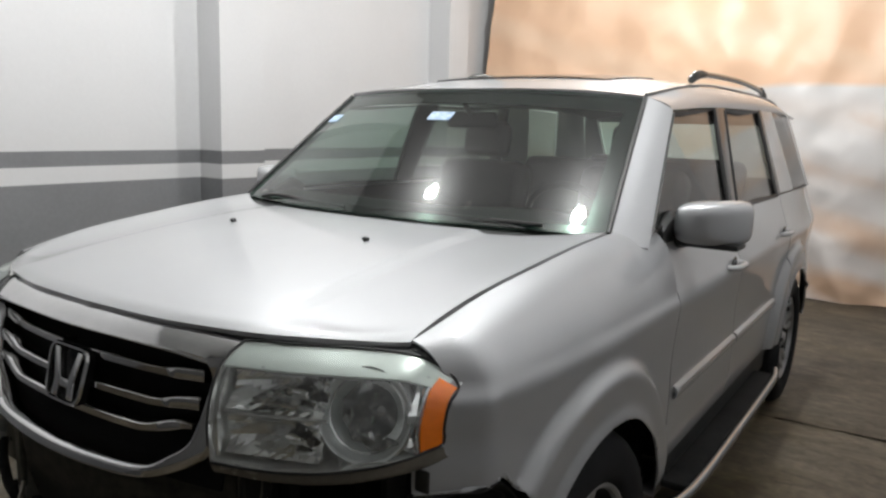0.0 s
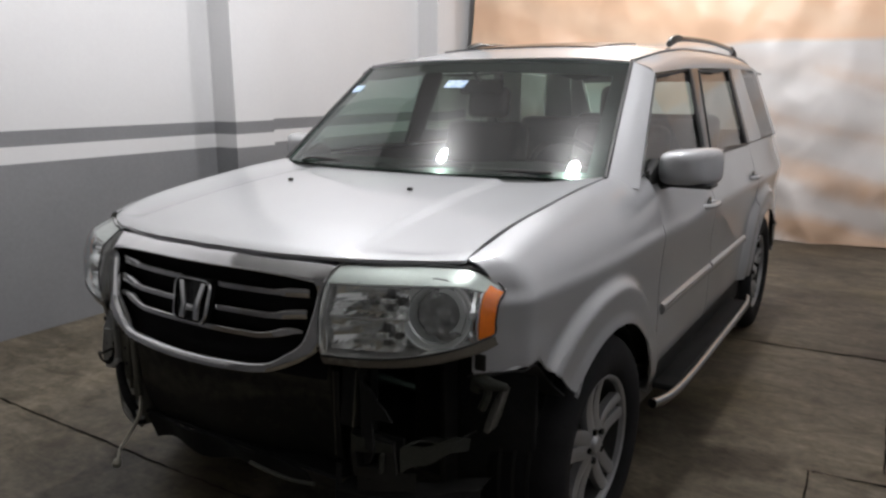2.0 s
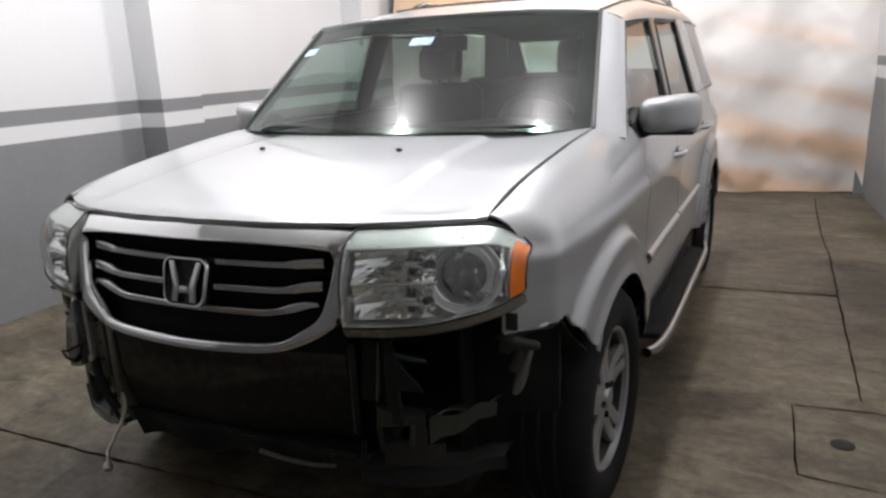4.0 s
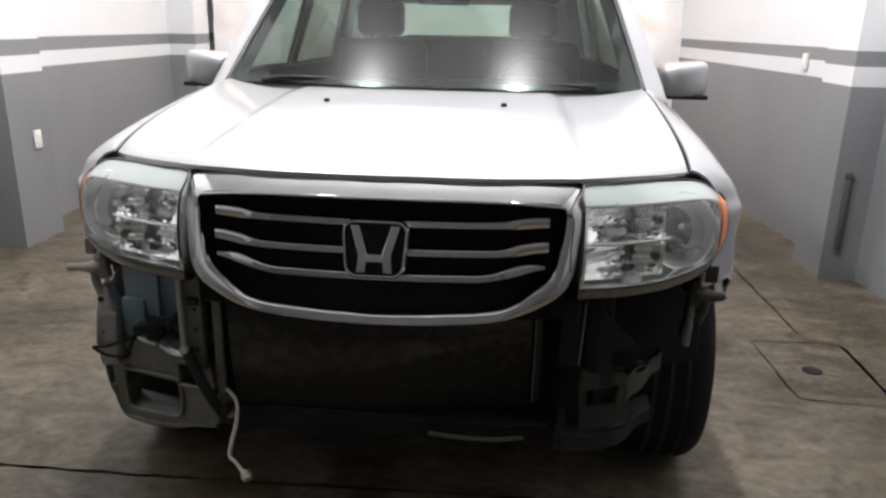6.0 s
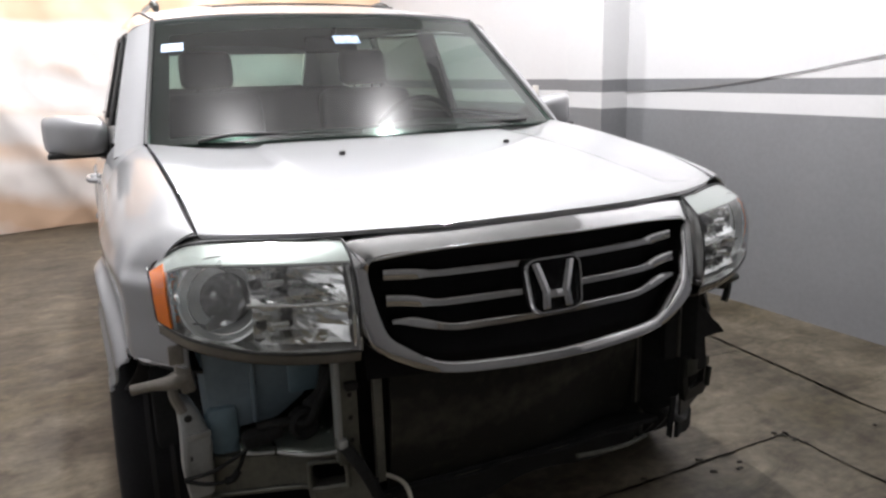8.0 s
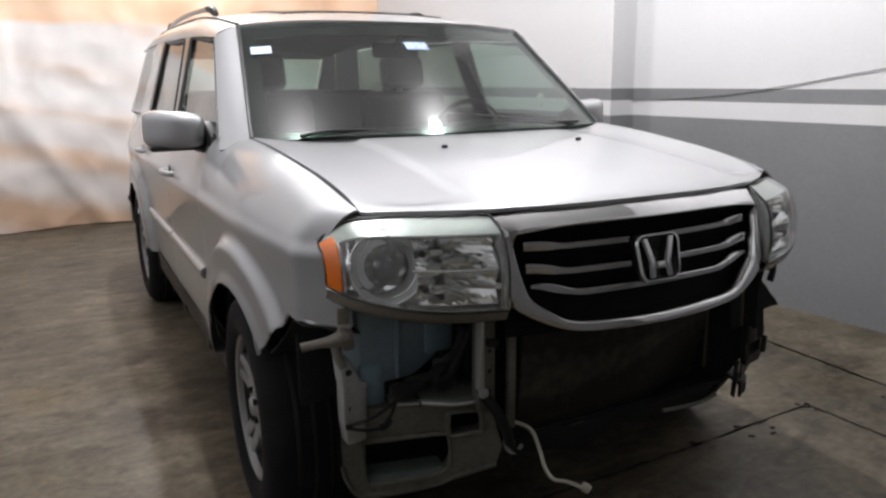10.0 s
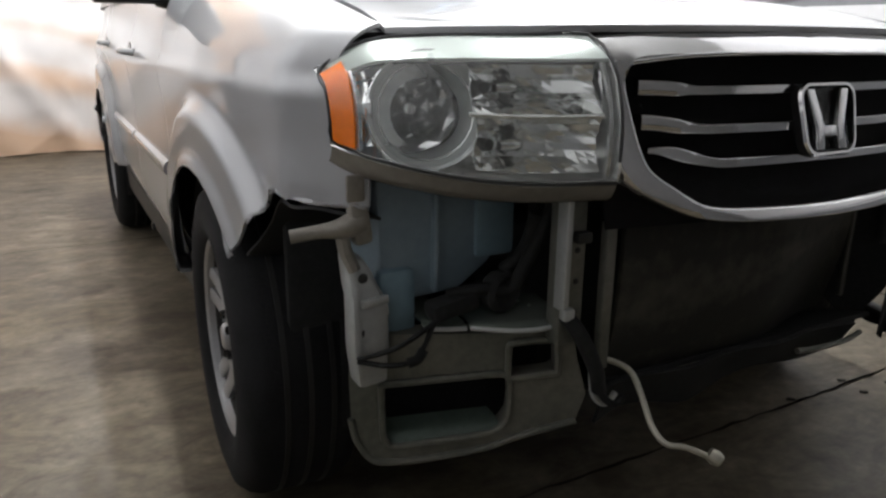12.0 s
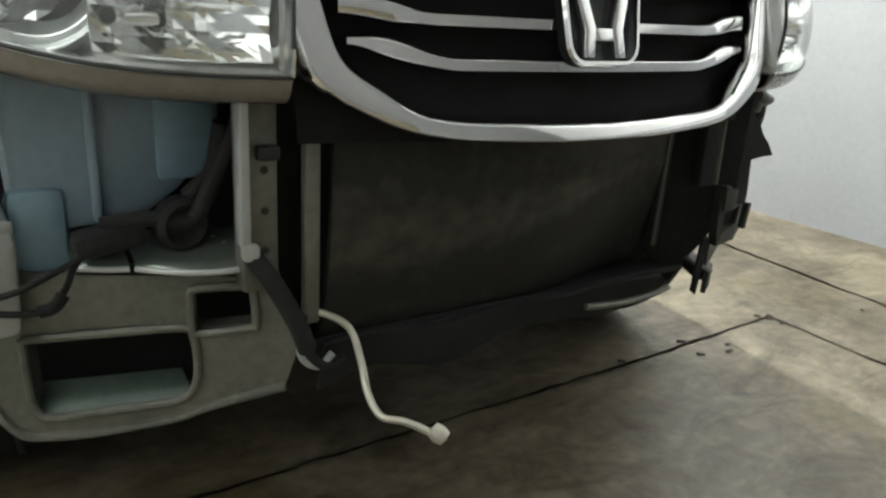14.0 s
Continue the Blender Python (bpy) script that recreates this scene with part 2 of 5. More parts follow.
def tarp_material():
    """Translucent sheet: peach upper part, milky lower part with tan stains and tan fold shading in the colour."""
    m = bpy.data.materials.new("plastic sheet")
    m.use_nodes = True
    n, l = m.node_tree.nodes, m.node_tree.links
    b = n["Principled BSDF"]
    b.inputs["Roughness"].default_value = 0.42
    co = n.new("ShaderNodeTexCoord")
    sep = n.new("ShaderNodeSeparateXYZ")
    l.new(co.outputs["Object"], sep.inputs[0])
    wob = n.new("ShaderNodeTexNoise")
    wob.inputs["Scale"].default_value = 1.3
    l.new(co.outputs["Object"], wob.inputs["Vector"])
    add = n.new("ShaderNodeMath")
    add.operation = "MULTIPLY_ADD"
    add.inputs[1].default_value = 0.12
    l.new(wob.outputs["Fac"], add.inputs[0])
    l.new(sep.outputs["Z"], add.inputs[2])
    step = n.new("ShaderNodeMapRange")
    step.inputs["From Min"].default_value, step.inputs["From Max"].default_value = 1.99, 2.05
    l.new(add.outputs[0], step.inputs["Value"])
    mp = n.new("ShaderNodeMapping")
    mp.inputs["Rotation"].default_value = (0, -0.5, 0)
    mp.inputs["Scale"].default_value = (0.7, 1.0, 1.6)
    l.new(co.outputs["Object"], mp.inputs["Vector"])
    # diagonal bands: tan stains together with painted shading of the folds
    bend = n.new("ShaderNodeTexWave")
    bend.inputs["Scale"].default_value = 0.42
    bend.inputs["Distortion"].default_value = 5.0
    bend.inputs["Detail"].default_value = 3.0
    bend.inputs["Detail Scale"].default_value = 0.9
    bend.bands_direction = "Z"
    l.new(mp.outputs["Vector"], bend.inputs["Vector"])
    blot = n.new("ShaderNodeTexNoise")
    blot.inputs["Scale"].default_value = 1.6
    blot.inputs["Detail"].default_value = 6
    l.new(co.outputs["Object"], blot.inputs["Vector"])
    hem = n.new("ShaderNodeMapRange")
    hem.inputs["From Min"].default_value, hem.inputs["From Max"].default_value = 1.3, 0.0
    hem.inputs["To Min"].default_value, hem.inputs["To Max"].default_value = 0.0, 0.34
    l.new(sep.outputs["Z"], hem.inputs["Value"])
    both = n.new("ShaderNodeMath")
    both.operation = "MULTIPLY_ADD"
    both.inputs[1].default_value = 0.34
    l.new(bend.outputs["Fac"], both.inputs[0])
    soft = n.new("ShaderNodeMath")
    soft.operation = "MULTIPLY_ADD"
    soft.inputs[1].default_value = 0.5
    l.new(blot.outputs["Fac"], soft.inputs[0])
    l.new(hem.outputs["Result"], soft.inputs[2])
    st = n.new("ShaderNodeMath")
    st.operation = "ADD"
    l.new(soft.outputs[0], both.inputs[2])
    l.new(both.outputs[0], st.inputs[0])
    st.inputs[1].default_value = 0.0
    low = n.new("ShaderNodeValToRGB")
    e = low.color_ramp.elements
    e[0].position, e[0].color = 0.30, (0.75, 0.725, 0.71, 1)
    e[1].position, e[1].color = 0.82, (0.62, 0.43, 0.30, 1)
    mid = e.new(0.56)
    mid.color = (0.72, 0.665, 0.63, 1)
    l.new(st.outputs[0], low.inputs["Fac"])
    top = n.new("ShaderNodeValToRGB")
    e = top.color_ramp.elements
    e[0].position, e[0].color = 0.35, (0.82, 0.55, 0.37, 1)
    e[1].position, e[1].color = 0.7, (0.84, 0.62, 0.45, 1)
    l.new(st.outputs[0], top.inputs["Fac"])
    mix = n.new("ShaderNodeMix")
    mix.data_type = "RGBA"
    l.new(step.outputs["Result"], mix.inputs["Factor"])
    l.new(low.outputs["Color"], mix.inputs["A"])
    l.new(top.outputs["Color"], mix.inputs["B"])
    l.new(mix.outputs["Result"], b.inputs["Base Color"])
    return m


TARP = tarp_material()


# ---- mesh helpers ----
def part(name, bm, mat, parent=None, label="", smooth=True):
    """Links a bmesh as one mesh object under a thing or a part."""
    me = bpy.data.meshes.new(name)
    bm.to_mesh(me)
    bm.free()
    me.materials.append(mat)
    for p in me.polygons:
        p.use_smooth = smooth
    if smooth:
        me.set_sharp_from_angle(angle=radians(38))
    ob = new(name, me)
    ob.parent = parent
    if label:
        tagged(ob, label)
    return ob


def empty(name, at=(0, 0, 0), parent=None):
    ob = new(name)
    ob.location = at
    ob.parent = parent
    return ob


def lerp(a, b, t):
    return a + (b - a) * t


def smooth01(a, b, v):
    t = min(1.0, max(0.0, (v - a) / (b - a)))
    return t * t * (3 - 2 * t)


def table(pts, v):
    """Smooth interpolation in a short table of (argument, value)."""
    if v <= pts[0][0]:
        return pts[0][1]
    for i in range(len(pts) - 1):
        (a, fa), (b, fb) = pts[i], pts[i + 1]
        if v <= b:
            t = (v - a) / (b - a)
            pa = pts[i - 1] if i else (2 * a - b, 2 * fa - fb)
            pb = pts[i + 2] if i + 2 < len(pts) else (2 * b - a, 2 * fb - fa)
            ma, mb = (fb - pa[1]) / (b - pa[0]) * (b - a), (pb[1] - fa) / (pb[0] - a) * (b - a)
            return (2 * t**3 - 3 * t**2 + 1) * fa + (t**3 - 2 * t**2 + t) * ma + (3 * t**2 - 2 * t**3) * fb + (t**3 - t**2) * mb
    return pts[-1][1]


def curve_at(pts, t):
    """A point on a smooth curve through evenly spaced points, t from 0 to 1."""
    k = t * (len(pts) - 1)
    return Vector([table([(i, p[a]) for i, p in enumerate(pts)], k) for a in range(3)])


def sheet(f, nu, nv, thick=0.004, keep=None):
    """A panel over the unit square, as thick as sheet metal; keep drops faces by their middle."""
    bm = bmesh.new()
    g = [[bm.verts.new(f(i / nu, j / nv)) for j in range(nv + 1)] for i in range(nu + 1)]
    for i in range(nu):
        for j in range(nv):
            q = (g[i][j], g[i + 1][j], g[i + 1][j + 1], g[i][j + 1])
            if keep is None or keep(sum((v.co for v in q), Vector()) / 4):
                bm.faces.new(q)
    bmesh.ops.delete(bm, geom=[v for v in bm.verts if not v.link_faces], context="VERTS")
    bmesh.ops.remove_doubles(bm, verts=bm.verts[:], dist=1e-5)
    bmesh.ops.dissolve_degenerate(bm, dist=1e-5, edges=bm.edges[:])
    bmesh.ops.recalc_face_normals(bm, faces=bm.faces[:])
    return thicken(bm, thick) if thick else bm


def thicken(bm, thick):
    """Gives an open sheet a back face and rims."""
    bm.normal_update()
    rims = [tuple(e.verts) for e in bm.edges if e.is_boundary]
    back = {v: bm.verts.new(v.co - v.normal * thick) for v in bm.verts[:]}
    for f in bm.faces[:]:
        bm.faces.new([back[v] for v in reversed(f.verts)])
    for a, b in rims:
        bm.faces.new((a, b, back[b], back[a]))
    bmesh.ops.recalc_face_normals(bm, faces=bm.faces[:])
    return bm


def box(sx, sy, sz, at=(0, 0, 0), bevel=0.0, turn=(0, 0, 0), into=None, seg=2):
    bm = bmesh.new()
    bmesh.ops.create_cube(bm, size=1, matrix=pose(*at, *turn) @ Matrix.Diagonal((sx, sy, sz, 1)))
    if bevel:
        bmesh.ops.bevel(bm, geom=bm.edges[:], offset=bevel, segments=seg, affect="EDGES", profile=0.5)
    return merge(into, bm)


def merge(into, bm):
    if into is None:
        return bm
    me = bpy.data.meshes.new("tmp")
    bm.to_mesh(me)
    bm.free()
    into.from_mesh(me)
    bpy.data.meshes.remove(me)
    return into


def pipe(pts, r, sides=10, steps=6, into=None, ends=True):
    """A round bar along a smooth curve through points."""
    pts = [Vector(p) for p in pts]
    n = max(2, steps * (len(pts) - 1))
    line = [curve_at(pts, i / n) for i in range(n + 1)]
    bm = bmesh.new()
    rings, side = [], None
    for i, p in enumerate(line):
        d = (line[min(i + 1, n)] - line[max(i - 1, 0)]).normalized()
        if side is None:
            side = d.cross(Vector((0.3, 0.2, 1))).normalized()
        side = (side - d * side.dot(d)).normalized()
        up = d.cross(side)
        rr = r(i / n) if callable(r) else r
        rings.append([bm.verts.new(p + (side * math.cos(a) + up * math.sin(a)) * rr) for a in (2 * math.pi * k / sides for k in range(sides))])
    for a, b in zip(rings, rings[1:]):
        for k in range(sides):
            bm.faces.new((a[k], a[(k + 1) % sides], b[(k + 1) % sides], b[k]))
    if ends:
        bm.faces.new(rings[0])
        bm.faces.new(rings[-1])
    bmesh.ops.recalc_face_normals(bm, faces=bm.faces[:])
    return merge(into, bm)


def lathe(profile, n=48, into=None, m=None):
    """A profile of (radius, along x) turned round the x axis."""
    bm = bmesh.new()
    rings = []
    for r, x in profile:
        rings.append([bm.verts.new((x, r * math.cos(a), r * math.sin(a))) for a in (2 * math.pi * k / n for k in range(n))] if r > 1e-6 else [bm.verts.new((x, 0, 0))])
    for a, b in zip(rings, rings[1:]):
        for k in range(n):
            q = (a[k % len(a)], a[(k + 1) % len(a)], b[(k + 1) % len(b)], b[k % len(b)])
            q = list(dict.fromkeys(q))
            if len(q) > 2:
                bm.faces.new(q)
    bmesh.ops.recalc_face_normals(bm, faces=bm.faces[:])
    if m is not None:
        bm.transform(m)
    return merge(into, bm)


def prism(poly, depth, axis="y", at=0.0, bevel=0.0, into=None):
    """A flat outline of (x, z), thickened along y (or (y, z) along x)."""
    bm = bmesh.new()
    mk = (lambda a, b, d: (a, d, b)) if axis == "y" else (lambda a, b, d: (d, a, b))
    lo = [bm.verts.new(mk(a, b, at)) for a, b in poly]
    hi = [bm.verts.new(mk(a, b, at + depth)) for a, b in poly]
    bm.faces.new(lo)
    bm.faces.new(hi[::-1])
    for i in range(len(poly)):
        j = (i + 1) % len(poly)
        bm.faces.new((lo[i], lo[j], hi[j], hi[i]))
    bmesh.ops.recalc_face_normals(bm, faces=bm.faces[:])
    if bevel:
        bmesh.ops.bevel(bm, geom=bm.edges[:], offset=bevel, segments=2, affect="EDGES", profile=0.5)
    return merge(into, bm)


# ---- the garage ----
WALL_L, WALL_R, BACK, FRONT, HIGH = -2.92, 2.45, 6.15, -4.8, 4.3


def wall_right_x(y):
    return WALL_R - 0.08 * (y - 1.0)


def wall_left_x(y):
    return WALL_L - 0.021 * (y - 1.0)


floor = part("floor", box(7.2, 12.0, 0.2, (-0.25, 0.6, -0.1)), CONCRETE, smooth=False)
tagged(floor, "worn stained grey-brown concrete garage floor", "floor", kind="structure")
ceiling = part("ceiling", box(7.2, 12.0, 0.2, (-0.25, 0.6, HIGH + 0.1)), CEILING, smooth=False)
tagged(ceiling, "plain grey garage ceiling", "ceiling", kind="structure")


def band_wall(name, fx, sign, y0, y1, zs, label):
    """A long wall of painted bands, each slab butting on the next."""
    root = empty(name)
    tagged(root, label, "wall", kind="structure")
    for nm, mat, lo, hi in zs:
        bm = bmesh.new()
        v = [bm.verts.new(p) for z in (lo, hi) for p in ((fx(y0), y0, z), (fx(y1), y1, z), (fx(y1) + sign * 0.2, y1, z), (fx(y0) + sign * 0.2, y0, z))]
        for q in ((0, 1, 2, 3), (4, 5, 6, 7), (0, 1, 5, 4), (1, 2, 6, 5), (2, 3, 7, 6), (3, 0, 4, 7)):
            bm.faces.new([v[k] for k in q])
        bmesh.ops.recalc_face_normals(bm, faces=bm.faces[:])
        part(nm, bm, mat, root, smooth=False)
    return root


def bands(top, white, low):
    return [("grey_dado", WALL_GREY, 0.0, low), ("white_band", WALL_WHITE, low, white), ("grey_stripe", WALL_GREY, white, top), ("upper_wall", WALL_WHITE, top, HIGH)]


ZL = (1.267, 1.172, 1.068)
ZR = (1.311, 1.228, 1.121)
band_wall("wall_west", wall_left_x, -1, FRONT, BACK + 0.2, bands(*ZL), "white plastered wall with a dark grey dado and stripe")
band_wall("wall_east", wall_right_x, 1, FRONT, BACK + 0.2, bands(*ZR), "white plastered wall with a dark grey dado and stripe")
wn = part("wall_north", box(6.2, 0.2, HIGH, (-0.3, BACK + 0.1, HIGH / 2)), WALL_WHITE, smooth=False)
tagged(wn, "plain white wall behind the plastic sheet", "wall", kind="structure")
# unseen end behind the camera; dark colour cuts bounce and darkens chrome reflections
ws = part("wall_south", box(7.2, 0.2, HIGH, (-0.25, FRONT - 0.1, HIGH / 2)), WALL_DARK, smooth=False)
tagged(ws, "plain unseen end wall, its unlit look put in dark grey", "wall", kind="structure")


def pilaster(name, x_in, x_out, y0, y1, zs):
    root = empty(name)
    tagged(root, "painted square pilaster standing against the wall", "pilaster", kind="structure")
    for nm, mat, lo, hi in bands(*zs):
        part(nm, box(abs(x_out - x_in), y1 - y0, hi - lo, ((x_in + x_out) / 2, (y0 + y1) / 2, (lo + hi) / 2)), mat, root, smooth=False)


pilaster("pilaster_1", -2.70, -2.99, 1.83, 2.23, ZL)
pilaster("pilaster_2", -2.74, -3.02, 4.75, 5.10, ZL)
pilaster("pilaster_3", 2.165, 2.42, 1.93, 2.33, ZR)
pilaster("pilaster_4", 1.98, 2.20, 5.93, 6.14, ZR)

# ---- the floor's joints, slab and drain ----
def joint(pts, w=0.008):
    """A dark uneven groove line, just proud of the slab."""
    bm = bmesh.new()
    prev = None
    rnd = random.Random(len(pts) * 7 + int(pts[0][0] * 100))
    fine = []
    for (a, b), (c, d) in zip(pts, pts[1:]):
        n = max(2, int(math.hypot(c - a, d - b) / 0.05))
        fine += [(lerp(a, c, i / n), lerp(b, d, i / n)) for i in range(n)]
    fine.append(pts[-1])
    for i, (x, y) in enumerate(fine):
        nx, ny = fine[min(i + 1, len(fine) - 1)], fine[max(i - 1, 0)]
        d = Vector((nx[0] - ny[0], nx[1] - ny[1])).normalized()
        p = Vector((x, y)) + Vector((-d.y, d.x)) * rnd.uniform(-0.004, 0.004)
        h = w * rnd.uniform(0.3, 0.75)
        cur = [bm.verts.new((p.x - d.y * s * h, p.y + d.x * s * h, 0.003)) for s in (-1, 1)]
        if prev:
            bm.faces.new((prev[0], prev[1], cur[1], cur[0]))
        prev = cur
    bmesh.ops.solidify(bm, geom=bm.faces[:], thickness=0.002)
    bmesh.ops.recalc_face_normals(bm, faces=bm.faces[:])
    ob = part("floor_joint", bm, JOINT, smooth=False)
    return tagged(ob, "dark dirty joint between concrete floor slabs", "floor joint", "floor joints", "structure")


joint([(-2.9, -0.42), (-0.78, -0.42), (0.69, -0.395), (1.35, -0.366)])
joint([(1.35, -0.366), (1.366, -0.757), (1.42, -2.2), (1.45, -4.4)])
joint([(1.85, -4.4), (1.84, -0.37), (1.88, 0.5), (1.89, 0.93)], 0.014)
joint([(1.74, 1.06), (1.71, 2.5), (1.70, 3.4), (1.66, 4.1), (1.64, 5.6)])
joint([(-2.6, 2.40), (-0.9, 2.43)], 0.005)
joint([(-0.9, 2.43), (0.89, 2.46), (1.71, 2.50)], 0.013)
joint([(1.49, 0.93), (1.77, 0.96), (1.89, 0.93)], 0.006)
joint([(1.48, 0.93), (1.50, 0.374), (1.84, 0.34)], 0.006)


# ---- the plastic sheet ----
def tarp_point(u, v):
    x = lerp(-2.88, 2.18, u)
    z = lerp(0.0, 3.68, v)
    y = 5.86 - 0.52 * max(0.0, 1 - u * 2.6) ** 1.4 * (1 - v) ** 1.5
    y += 0.035 * math.sin(u * 23 + 1.5 * math.sin(v * 4)) * (0.3 + 0.7 * (1 - abs(2 * v - 1)))
    y += 0.05 * math.sin(4 * (u * 2.1 + v * 2.6)) * (1 - v) + 0.022 * math.sin(u * 41 - v * 6)
    y += 0.06 * noise.noise((u * 6, v * 5, 3.1)) + 0.018 * noise.noise((u * 22, v * 16, 1.0))
    y += (0.05 * abs(noise.noise((u * 9 + 3.5 * v, v * 8 - 3 * u, 7.7))) + 0.02 * abs(noise.noise((u * 21 - 6 * v, v * 15, 2.2)))) * (1 - 0.75 * v)
    d = (u * 5.0 - 1.0 + 2.4 * v) % 1.9
    y -= 0.05 * math.exp(-((d - 0.9) / 0.12) ** 2) * (1 - v) ** 1.2
    return Vector((x + 0.02 * math.sin(v * 9), y, z + (0.0 if v > 0 else 0.006 + 0.02 * abs(noise.noise((u * 12, 0, 0))))))


tarp = part("plastic_sheet", sheet(tarp_point, 220, 120, 0.003), TARP)
tagged(tarp, "creased milky plastic sheet, peach at the top, hung like a curtain", "tarp")


# ---- ceiling lamps ----
def bulb_material():
    m = bpy.data.materials.new("lit bulb")
    m.use_nodes = True
    n, l = m.node_tree.nodes, m.node_tree.links
    n.remove(n["Principled BSDF"])
    e = n.new("ShaderNodeEmission")
    e.inputs["Color"].default_value = (1.0, 0.99, 1.01, 1)
    e.inputs["Strength"].default_value = LAMP_POWER
    l.new(e.outputs[0], n["Material Output"].inputs["Surface"])
    return m


BULB = bulb_material()


def ceiling_lamp(at):
    root = empty("ceiling_lamp", (at[0], at[1], HIGH))
    tagged(root, "lit bare bulb in a dark holder on a cord", "lamp", "garage ceiling lamps")
    z = at[2] - HIGH
    turn = pose(0, 0, z, 0, 90, 0)
    part("bulb", lathe([(0.0, 0.055), (0.025, 0.05), (0.043, 0.035), (0.052, 0.01), (0.05, -0.02), (0.036, -0.05), (0.022, -0.075), (0.0, -0.08)], 36, m=turn), BULB, root)
    part("holder", lathe([(0.0, -0.072), (0.026, -0.076), (0.028, -0.11), (0.018, -0.13), (0.0, -0.132)], 24, m=turn), CONDUIT, root)
    part("cord", pipe([(0, 0, z + 0.125), (0, 0, -0.02)], 0.005, 8, 3), BLACK, root)
    part("rose", lathe([(0.0, -0.03), (0.03, -0.028), (0.045, -0.004), (0.0, 0.0)], 20, m=pose(0, 0, 0, 0, -90, 0)), PLATE, root)


for p in LAMPS:
    ceiling_lamp(p)

# ---- the car: lines of the body (x across, y to the rear from the front axle, z up) ----
HUB_Z, ARCH_R = 0.356, 0.412
ARCHES = [0.03, 2.776]
SIDE = [(0.36, 0.895), (0.45, 0.922), (0.62, 0.931), (0.80, 0.931), (0.94, 0.943), (0.968, 0.944), (1.0, 0.931), (1.06, 0.908), (1.13, 0.886), (1.20, 0.866)]


def side_x(y, z):
    """Half width of the body side."""
    x = table(SIDE, z)
    if y < 0.2:
        x -= 0.044 * ((0.2 - y) / 0.69) ** 2
        x += 0.010 * (1 - smooth01(0.80, 0.90, z)) * smooth01(0.3, 0.42, -y)
        x -= 0.018 * smooth01(0.96, 1.0, z) * smooth01(0.42, 0.5, -y)
        bend = -0.462 - y
        x -= 0.80 * (bend if bend > 0.015 else max(0.0, bend + 0.015) ** 2 / 0.06)
    if y > 2.9:
        x -= 0.07 * ((y - 2.9) / 0.95) ** 2
    for yc in ARCHES:
        r = math.hypot(y - yc, z - HUB_Z)
        x += 0.034 * (1 - smooth01(0.520, 0.572, r)) * (1 if z > 0.40 else 0)
        x += 0.010 * (1 - smooth01(0.412, 0.45, r))
    return x


def roof_x(z):
    """Half width of the glasshouse."""
    return lerp(0.868, 0.752, (z - 1.19) / 0.42)


def hood_edge(y):
    return table([(-0.60, 0.71), (-0.528, 0.742), (-0.2, 0.758), (0.1, 0.768), (0.40, 0.776)], y), table([(-0.56, 1.066), (-0.528, 1.074), (-0.3, 1.123), (0.0, 1.161), (0.2, 1.181), (0.40, 1.194)], y)


def front_y(x, z):
    """The leaning, bowed plane of the grille."""
    return -0.818 + 0.25 * (z - 0.865) + 0.25 * x * x


car = empty("car")
tagged(car, "silver off-road car, front bumper removed, parked on concrete", "car")


def mirrored(f, s):
    return lambda u, v: (lambda p: Vector((p[0] * s, p[1], p[2])))(f(u, v))


# hood
HOOD_F = [(0.0, -0.761), (0.25, -0.745), (0.44, -0.699), (0.50, -0.675), (0.62, -0.609), (0.70, -0.555), (0.742, -0.518)]
HOOD_R = [(0.0, 0.175), (0.30, 0.19), (0.55, 0.25), (0.70, 0.335), (0.776, 0.405)]


def hood_point(u, v):
    s = 2 * u - 1
    a = abs(s)
    xf, xr = 0.738 * a, 0.772 * a
    yf, yr = table(HOOD_F, xf), table(HOOD_R, xr)
    y = lerp(yf, yr, v)
    zf, zr = 1.083 - 0.011 * a * a, 1.180 - 0.004 * a * a
    z = lerp(zf, zr, 1 - (1 - v) ** 1.5)
    ze = hood_edge(y)[1]
    z = lerp(z, ze, smooth01(0.55, 1.0, a) * smooth01(0.0, 0.1, v))
    x = lerp(xf, xr, v)
    ridge = lerp(0.468, 0.442, v)
    z += 0.008 * (1 - smooth01(ridge, ridge + 0.012, x)) * smooth01(0.0, 0.25, v)
    z -= 0.004 * smooth01(ridge - 0.03, ridge + 0.03, x) * (1 - smooth01(0.56, 0.74, x)) * smooth01(0.05, 0.3, v)
    z -= 0.006 * (1 - smooth01(0.0, 0.03, v))
    return Vector((math.copysign(x, s), y, z))


part("hood", sheet(hood_point, 96, 60, 0.012), PAINT, car, "silver bonnet with two raised creases")
# black strip paints the dark of the gap under the front edge
part("hood_gap_strip", sheet(lambda u, v: hood_point(lerp(0.01, 0.99, u), 0.0) + Vector((0, lerp(0.006, 0.05, v), lerp(-0.026, -0.020, v))), 60, 3, 0.004), HOSE, car, "black strip darkening the gap under the bonnet edge")
for s in (-1, 1):
    # added black channel that darkens the gap along the fender
    part("fender_gap_strip", sheet(lambda u, v: (lambda y: Vector((s * (hood_edge(y)[0] + lerp(-0.02, 0.03, v)), y, hood_edge(y)[1] - 0.022)))(lerp(-0.50, 0.39, u)), 30, 1, 0.004), BLACK, car)
    part("washer_nozzle", box(0.018, 0.016, 0.012, (0.273 * s, -0.107, 1.175), 0.005), BLACK, car)


# fenders
def fender_front(z):
    return table([(0.70, -0.570), (0.80, -0.578), (0.85, -0.574), (0.88, -0.556), (0.94, -0.534), (1.0, -0.514), (1.03, -0.508), (1.06, -0.51)], z)


